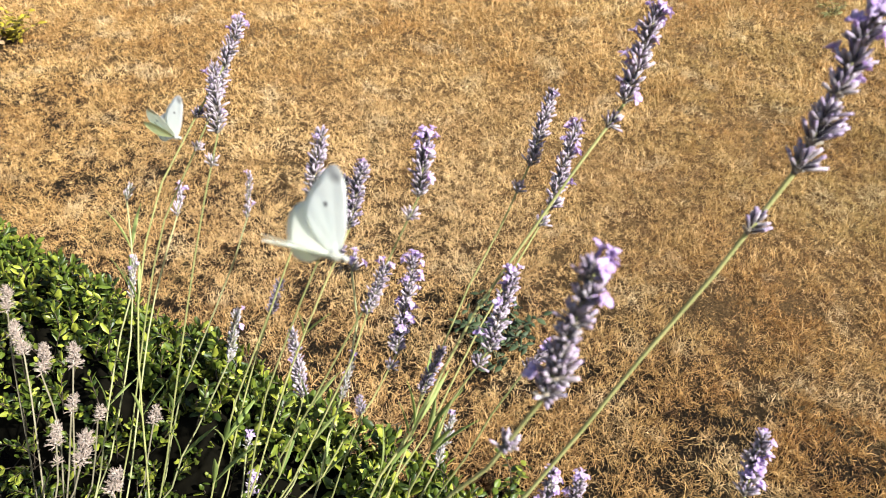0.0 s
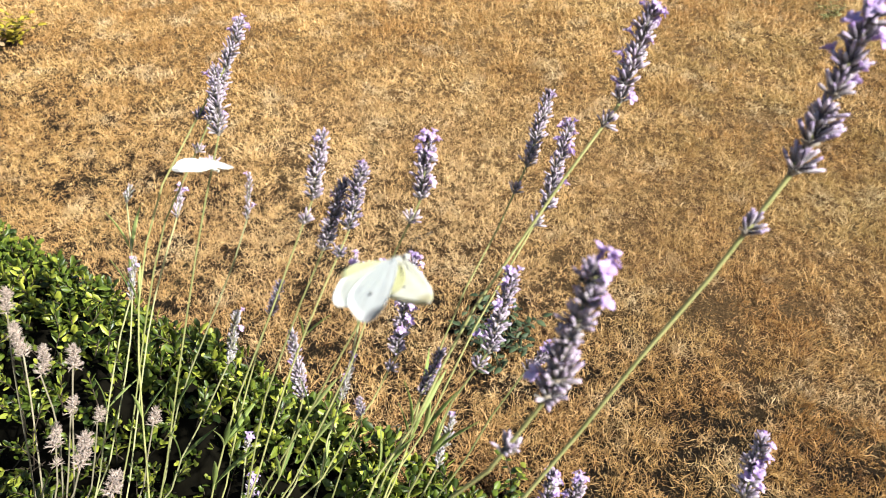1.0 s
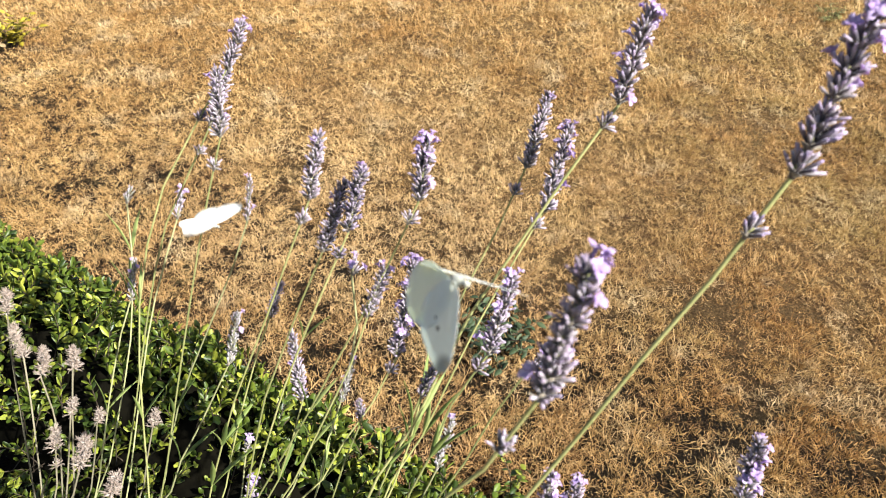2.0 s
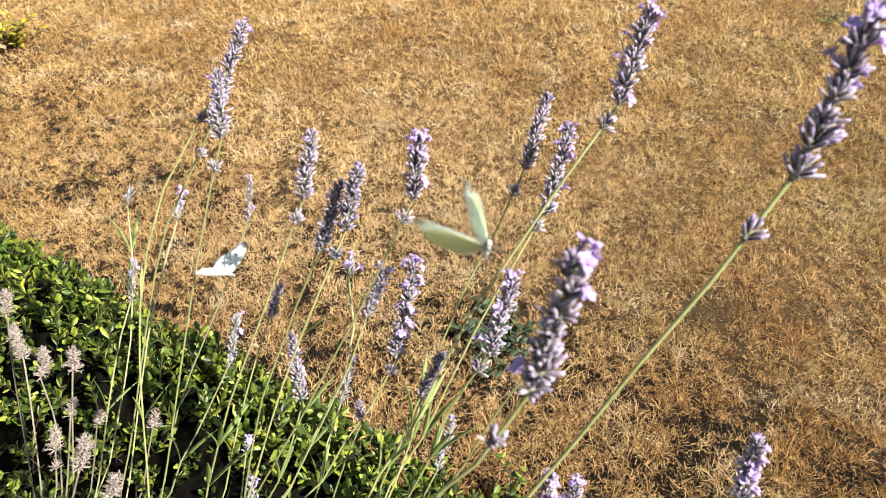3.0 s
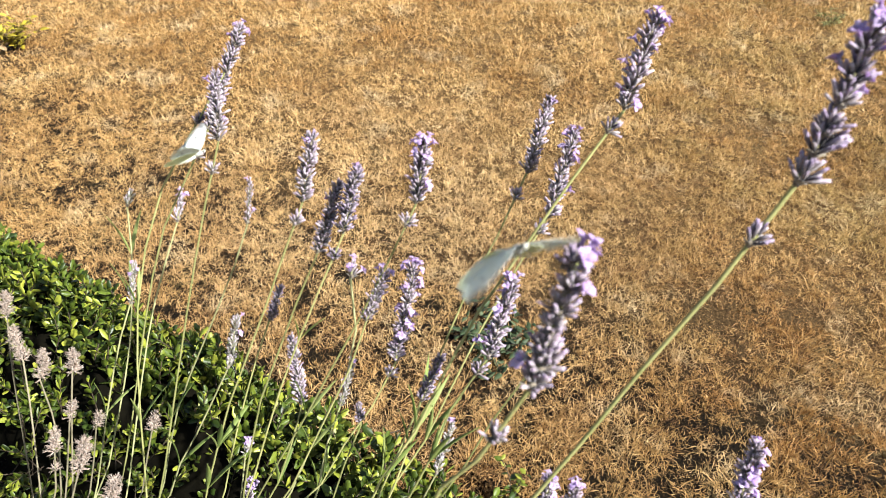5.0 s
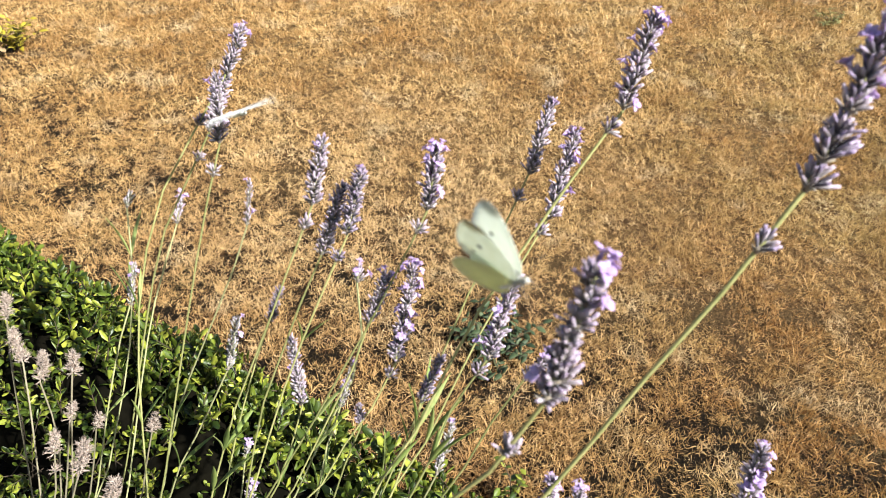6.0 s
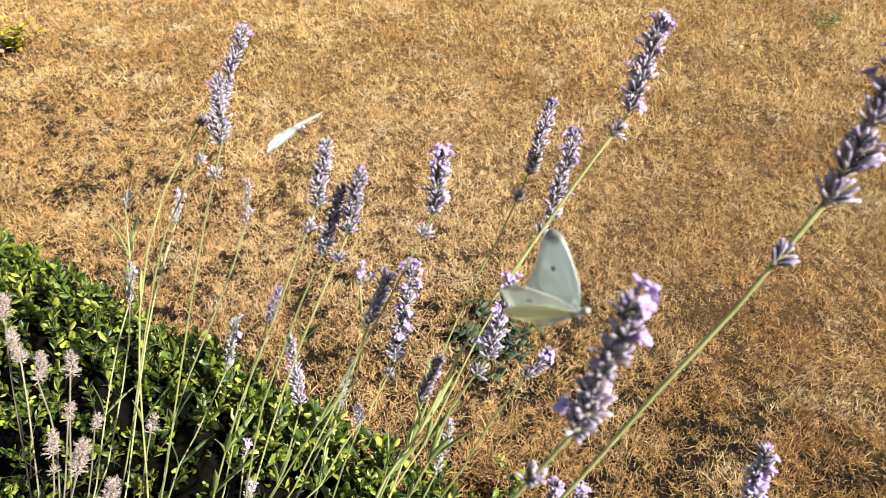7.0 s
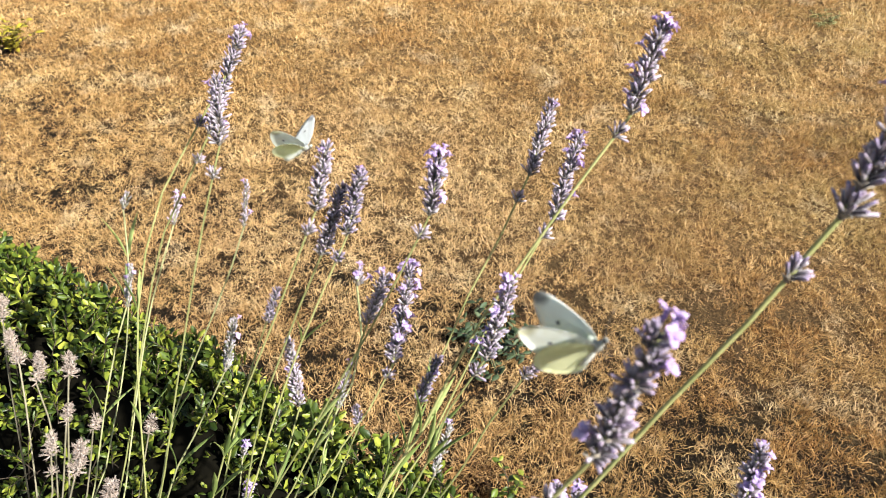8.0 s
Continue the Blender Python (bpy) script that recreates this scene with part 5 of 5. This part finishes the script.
    flight(NEAR_BUTTERFLY, [
        (0, -0.0363, 0.1754, 0.9473, 10, -13, -34, 55, 55, -23, -33), (0.1, -0.0342, 0.1626, 0.9576, -4, -16, -25, 47, 48, -20), (0.2, -0.0311, 0.1587, 0.9640, -9, -17, -21, 33, 36, -22),
        (0.3, -0.0294, 0.1595, 0.9644, -9, -18, -20, 35, 37, -20), (0.4, -0.0276, 0.1709, 0.9552, 14, -12, -52, 74, 73, -13), (0.5, -0.0249, 0.1775, 0.9447, 10, -20, -40, 78, 78, -17, -34),
        (0.6, -0.0228, 0.1656, 0.9504, 10, -30, -46, 72, 66, 3), (0.7, -0.0248, 0.1668, 0.9449, 0, -28, -14, 45, 45, 10), (0.8, -0.0179, 0.1568, 0.9572, -7, -19, -22, 7, 11, -18),
        (0.9, -0.0182, 0.1590, 0.9541, -11, -9, -21, -11, -7, -10), (1, -0.0169, 0.1811, 0.9402, -37, -32, -2, -46, -36, -30), (1.1, -0.0187, 0.1724, 0.9565, -33, -24, -30, -16, -11, -7),
        (1.2, -0.0144, 0.1755, 0.9562, -41, 6, -41, 22, 26, -34), (1.3, -0.0071, 0.1682, 0.9577, 13, -9, -67, 89, 89, -13), (1.4, -0.0056, 0.1609, 0.9579, 18, -10, -60, 89, 89, -17),
        (1.5, -0.0035, 0.1581, 0.9504, 17, -43, -60, 80, 77, 10, -21), (1.6, -0.0015, 0.1566, 0.9501, 14, -23, -58, 79, 73, -10), (1.7, -0.0014, 0.1551, 0.9492, 14, -26, -58, 68, 66, -3),
        (1.8, 0.0010, 0.1555, 0.9483, 13, -25, -57, 40, 40, -14), (1.9, 0.0030, 0.1566, 0.9505, 12, -24, -54, -15, -15, -14), (2, 0.0042, 0.1582, 0.9536, 10, -23, -51, -50, -50, -14),
        (2.1, 0.0042, 0.1602, 0.9528, 8, -21, -47, -20, -20, -14), (2.2, 0.0035, 0.1625, 0.9472, 5, -18, -42, 55, 55, -14), (2.3, 0.0024, 0.1648, 0.9471, 3, -15, -38, 84, 84, -14),
        (2.4, 0.0016, 0.1671, 0.9484, 1, -13, -34, 78, 78, -14), (2.5, 0.0017, 0.1691, 0.9505, -1, -10, -30, 60, 60, -14), (2.6, 0.0028, 0.1708, 0.9530, -2, -8, -27, 35, 35, -14),
        (2.7, 0.0049, 0.1719, 0.9552, -2, -6, -25, 0, 0, -14), (2.8, 0.0072, 0.1722, 0.9553, -3, -6, -25, -27, -25, -9), (2.9, 0.0073, 0.1825, 0.9557, 7, -6, -42, -51, -53, -20),
        (2.95, 0.0108, 0.1856, 0.9482, 9, -30, -51, 8, 7, -24), (3, 0.0157, 0.1921, 0.9397, 34, -55, -82, 64, 64, -37, 0), (3.1, 0.0117, 0.1709, 0.9591, 28, -24, -64, 86, 80, 0),
        (3.2, 0.0104, 0.1653, 0.9621, -7, -22, -29, 33, 32, -19), (3.3, 0.0125, 0.1830, 0.9515, -5, -6, -30, -26, -26, -11), (3.4, 0.0129, 0.1834, 0.9580, 8, 1, -55, -61, -65, -21),
        (3.45, 0.0172, 0.1861, 0.9518, 5, -25, -61, -3, -4, -28), (3.5, 0.0240, 0.1942, 0.9440, 9, -52, -67, 54, 53, -51, -20), (3.6, 0.0226, 0.1712, 0.9572, 36, -48, -75, 72, 79, 10),
        (3.7, 0.0246, 0.1820, 0.9445, 14, -43, -53, 55, 53, 0), (3.8, 0.0216, 0.1728, 0.9521, -3, -25, -32, 30, 32, -23), (3.9, 0.0222, 0.1717, 0.9541, -7, -22, -32, 19, 20, -20),
        (4, 0.0280, 0.2117, 0.9241, 2, -29, -46, -3, -5, -27, -25), (4.1, 0.0200, 0.1698, 0.9548, -5, -42, -36, 35, 35, -17), (4.2, 0.0238, 0.1773, 0.9472, 33, -61, -82, 83, 80, 9),
        (4.3, 0.0206, 0.1680, 0.9558, 27, -30, -71, 82, 78, 0), (4.4, 0.0184, 0.1707, 0.9503, -8, -27, -31, 38, 41, -17), (4.5, 0.0216, 0.1967, 0.9317, -4, -12, -38, -20, -18, -12, -23),
        (4.6, 0.0208, 0.1927, 0.9459, 5, -17, -57, -48, -53, -25), (4.65, 0.0211, 0.1879, 0.9462, 3, -35, -56, 10, 7, -27), (4.7, 0.0214, 0.1831, 0.9465, 0, -53, -53, 68, 68, -29),
        (4.8, 0.0235, 0.1828, 0.9450, -1, -52, -52, 82, 82, -14), (4.9, 0.0248, 0.1821, 0.9447, -4, -50, -48, 40, 40, -14), (5, 0.0248, 0.1811, 0.9483, -8, -46, -44, -20, -20, -14),
        (5.1, 0.0235, 0.1798, 0.9509, -13, -42, -40, -50, -50, -14), (5.2, 0.0212, 0.1783, 0.9448, -17, -36, -36, 25, 25, -14), (5.3, 0.0186, 0.1768, 0.9418, -20, -30, -33, 80, 80, -14),
        (5.4, 0.0163, 0.1753, 0.9425, -23, -24, -30, 82, 82, -14), (5.5, 0.0150, 0.1740, 0.9443, -25, -19, -28, 55, 55, -14), (5.6, 0.0151, 0.1729, 0.9466, -26, -14, -27, 25, 25, -14),
        (5.7, 0.0164, 0.1722, 0.9483, -27, -11, -26, -10, -10, -14), (5.8, 0.0184, 0.1720, 0.9481, -28, -10, -26, -31, -28, -15), (5.9, 0.0192, 0.1653, 0.9497, -33, -34, -9, 8, 11, -28),
        (6, 0.0235, 0.1602, 0.9531, 23, -42, -58, 83, 82, 3, -29), (6.1, 0.0211, 0.1533, 0.9546, -11, -21, -22, 34, 37, -27), (6.2, 0.0249, 0.1670, 0.9429, -4, -12, -23, 8, 6, -22),
        (6.3, 0.0277, 0.1712, 0.9452, 22, 4, -35, -41, -48, -26), (6.35, 0.0289, 0.1668, 0.9443, 10, -20, -32, 2, 1, -26), (6.4, 0.0300, 0.1624, 0.9433, -8, -43, -21, 45, 49, -25),
        (6.5, 0.0369, 0.1738, 0.9346, 18, -39, -39, 61, 60, -22, -37), (6.6, 0.0350, 0.1566, 0.9482, 4, -38, -30, 48, 48, -20), (6.7, 0.0386, 0.1600, 0.9447, 30, -48, -60, 64, 61, -1),
        (6.8, 0.0409, 0.1585, 0.9437, -13, -62, -28, 86, 80, -5), (6.9, 0.0400, 0.1567, 0.9429, -8, -40, -23, 55, 60, -23), (7, 0.0460, 0.1688, 0.9308, 7, -42, -38, 57, 59, -26, -25),
        (7.1, 0.0446, 0.1607, 0.9349, 4, -50, -35, 58, 58, -15), (7.2, 0.0475, 0.1644, 0.9323, 35, -44, -71, 72, 63, -4), (7.3, 0.0462, 0.1549, 0.9413, 40, -39, -68, 86, 79, -11),
        (7.4, 0.0456, 0.1563, 0.9362, 37, -49, -49, 77, 75, 2), (7.5, 0.0503, 0.1651, 0.9246, 32, -56, -62, 75, 70, -14, -32), (7.6, 0.0500, 0.1513, 0.9347, 18, -85, -59, 87, 81, -8),
        (7.7, 0.0513, 0.1550, 0.9303, 50, -68, -82, 86, 75, 1), (7.8, 0.0535, 0.1585, 0.9240, 25, -70, -59, 79, 70, -17), (7.9, 0.0551, 0.1616, 0.9205, 35, -71, -65, 77, 68, -16),
        (8, 0.0574, 0.1717, 0.9105, 3, -64, -26, 72, 70, -30, -26),
    ])
    flight(FAR_BUTTERFLY, [
        (0, -0.1955, 0.4407, 0.8320, -3, -13, -33, 65, 64, -14, -30), (0.1, -0.2035, 0.4672, 0.8132, -6, -6, -23, 52, 52, -30), (0.2, -0.2018, 0.4640, 0.8130, -8, -14, -33, 53, 54, -25),
        (0.3, -0.2008, 0.4687, 0.8062, -5, -11, -28, 44, 43, -18), (0.4, -0.1872, 0.4444, 0.8144, -8, -31, -26, 56, 57, -15), (0.5, -0.1795, 0.4322, 0.8168, 5, -12, -27, 64, 63, -20, -33),
        (0.6, -0.1737, 0.4200, 0.8199, 3, 2, -18, 31, 29, -24), (0.7, -0.1728, 0.4221, 0.8203, 8, 14, -22, -2, -4, -6), (0.8, -0.1838, 0.4409, 0.8073, -5, -25, -23, -52, -50, 10),
        (0.9, -0.1811, 0.4455, 0.8036, -29, -13, -1, -16, -11, -2), (1, -0.1671, 0.4248, 0.8170, -25, 3, -35, -12, -11, -42, -11), (1.1, -0.1785, 0.4364, 0.8040, -41, -27, -8, 33, 38, -15),
        (1.2, -0.1829, 0.4409, 0.7976, -30, -18, -2, 54, 55, 1), (1.3, -0.1869, 0.4552, 0.7834, -10, -12, -16, 69, 68, -5), (1.4, -0.1813, 0.4304, 0.7947, -7, 0, -29, 60, 62, -7),
        (1.5, -0.1808, 0.4319, 0.7839, -5, -17, -36, 55, 55, -14, -39), (1.6, -0.1785, 0.4157, 0.7896, -14, -9, -20, 52, 55, -20), (1.7, -0.1836, 0.4275, 0.7744, -10, -6, -29, 58, 59, -23),
        (1.8, -0.1812, 0.4270, 0.7712, -10, -6, -29, 66, 66, -14), (1.9, -0.1791, 0.4257, 0.7676, -9, -6, -28, 45, 45, -14), (2, -0.1779, 0.4238, 0.7661, -9, -5, -28, 10, 10, -14),
        (2.1, -0.1777, 0.4214, 0.7677, -8, -5, -27, -40, -40, -14), (2.2, -0.1784, 0.4188, 0.7635, -7, -5, -27, -45, -45, -14), (2.3, -0.1794, 0.4160, 0.7505, -6, -5, -26, 10, 10, -14),
        (2.4, -0.1800, 0.4134, 0.7399, -6, -5, -26, 60, 60, -14), (2.5, -0.1798, 0.4110, 0.7357, -5, -5, -25, 80, 80, -14), (2.6, -0.1786, 0.4091, 0.7338, -4, -5, -25, 80, 80, -14),
        (2.7, -0.1765, 0.4078, 0.7335, -4, -5, -25, 76, 76, -14), (2.8, -0.1741, 0.4073, 0.7350, -4, -4, -24, 67, 68, -21), (2.9, -0.1763, 0.4167, 0.7242, -5, -8, -28, 61, 61, -14),
        (3, -0.1748, 0.4232, 0.7171, -2, -13, -34, 29, 30, -26, -38), (3.1, -0.1607, 0.3759, 0.7588, -4, -16, -29, 9, 9, -8), (3.2, -0.1721, 0.4153, 0.7311, 3, -19, -37, -21, -22, -4),
        (3.3, -0.1854, 0.4265, 0.7354, 4, -22, -25, -57, -58, 7), (3.4, -0.1789, 0.4169, 0.7570, 4, -19, -31, -39, -38, -10), (3.5, -0.1909, 0.4345, 0.7480, -28, -41, -13, 37, 38, -36, 8),
        (3.6, -0.1838, 0.4103, 0.7693, -37, -29, 2, 69, 72, -17), (3.7, -0.1865, 0.4139, 0.7710, -12, -23, -6, 78, 77, -12), (3.8, -0.1975, 0.4346, 0.7608, -2, -11, -8, 64, 63, -11),
        (3.9, -0.1967, 0.4333, 0.7635, -3, -10, -19, 57, 58, -13), (4, -0.1989, 0.4343, 0.7651, -2, -17, -38, 50, 50, 3, -26), (4.1, -0.1905, 0.4226, 0.7828, -18, -19, -37, 12, 15, -26),
        (4.2, -0.1902, 0.4166, 0.7933, -9, -7, -40, -22, -22, -1), (4.3, -0.1914, 0.4239, 0.8057, -4, 3, -38, -60, -65, 10), (4.4, -0.1939, 0.4328, 0.8113, 8, -17, -34, -47, -51, -12),
        (4.5, -0.1951, 0.4325, 0.8163, 38, -17, -62, 37, 37, 21, -20), (4.6, -0.1982, 0.4462, 0.8140, -1, -44, -11, 67, 67, -11), (4.7, -0.1878, 0.4294, 0.8286, -17, -32, 9, 87, 87, -14),
        (4.8, -0.1851, 0.4305, 0.8261, -16, -32, 8, 80, 80, -14), (4.9, -0.1825, 0.4335, 0.8241, -14, -30, 7, 60, 60, -14), (5, -0.1803, 0.4381, 0.8249, -11, -27, 5, 25, 25, -14),
        (5.1, -0.1790, 0.4438, 0.8298, -8, -24, 3, -20, -20, -14), (5.2, -0.1784, 0.4501, 0.8330, -5, -20, 1, -50, -50, -14), (5.3, -0.1781, 0.4566, 0.8243, -1, -16, -1, 10, 10, -14),
        (5.4, -0.1775, 0.4630, 0.8178, 2, -12, -2, 70, 70, -14), (5.5, -0.1761, 0.4686, 0.8181, 4, -9, -3, 80, 80, -14), (5.6, -0.1740, 0.4732, 0.8205, 6, -6, -4, 50, 50, -14),
        (5.7, -0.1713, 0.4763, 0.8238, 7, -4, -5, 0, 0, -14), (5.8, -0.1687, 0.4774, 0.8237, 8, -3, -5, -48, -50, -9), (5.9, -0.1527, 0.4618, 0.8431, -5, 3, -47, -62, -64, 10),
        (6, -0.1411, 0.4362, 0.8603, -5, -24, -37, 0, 0, -18, -26), (6.1, -0.1478, 0.4563, 0.8486, -28, -34, -13, 51, 56, -16), (6.2, -0.1431, 0.4525, 0.8481, -6, -25, -8, 84, 82, -2),
        (6.3, -0.1305, 0.4297, 0.8593, -8, -12, -11, 61, 62, -21), (6.4, -0.1259, 0.4325, 0.8565, -6, -10, -18, 51, 51, -27), (6.5, -0.1145, 0.4302, 0.8552, 36, -47, -82, 59, 60, 23, -5),
        (6.6, -0.1148, 0.4235, 0.8553, 1, -4, -21, 49, 49, -32), (6.7, -0.1089, 0.4172, 0.8553, 0, -13, -19, 43, 43, -27), (6.8, -0.1041, 0.4121, 0.8560, -4, -12, -26, 16, 17, -17),
        (6.9, -0.1100, 0.4418, 0.8418, 0, -9, -33, -9, -9, -12), (7, -0.0988, 0.4250, 0.8550, 4, -30, -32, -7, -6, -29, -23), (7.1, -0.1044, 0.4392, 0.8414, -21, -37, -9, 43, 47, -21),
        (7.2, -0.0996, 0.4265, 0.8465, -14, -32, -14, 86, 85, -11), (7.3, -0.0956, 0.4271, 0.8444, 15, -27, -33, 50, 46, -9), (7.4, -0.0906, 0.4048, 0.8583, 11, -26, -26, 23, 23, -13),
        (7.5, -0.0983, 0.4354, 0.8419, 16, -18, -37, 20, 20, -5, -18), (7.6, -0.0936, 0.4151, 0.8516, 19, -22, -56, 68, 65, -10), (7.7, -0.0924, 0.4124, 0.8546, 20, -7, -58, 88, 88, -18),
        (7.8, -0.0933, 0.4197, 0.8396, -9, -59, -22, 71, 73, 4), (7.9, -0.0954, 0.4318, 0.8327, -10, -64, -22, 57, 59, 9), (8, -0.0968, 0.4340, 0.8342, -15, -33, -18, 39, 39, -22, -36),
    ])


motions()
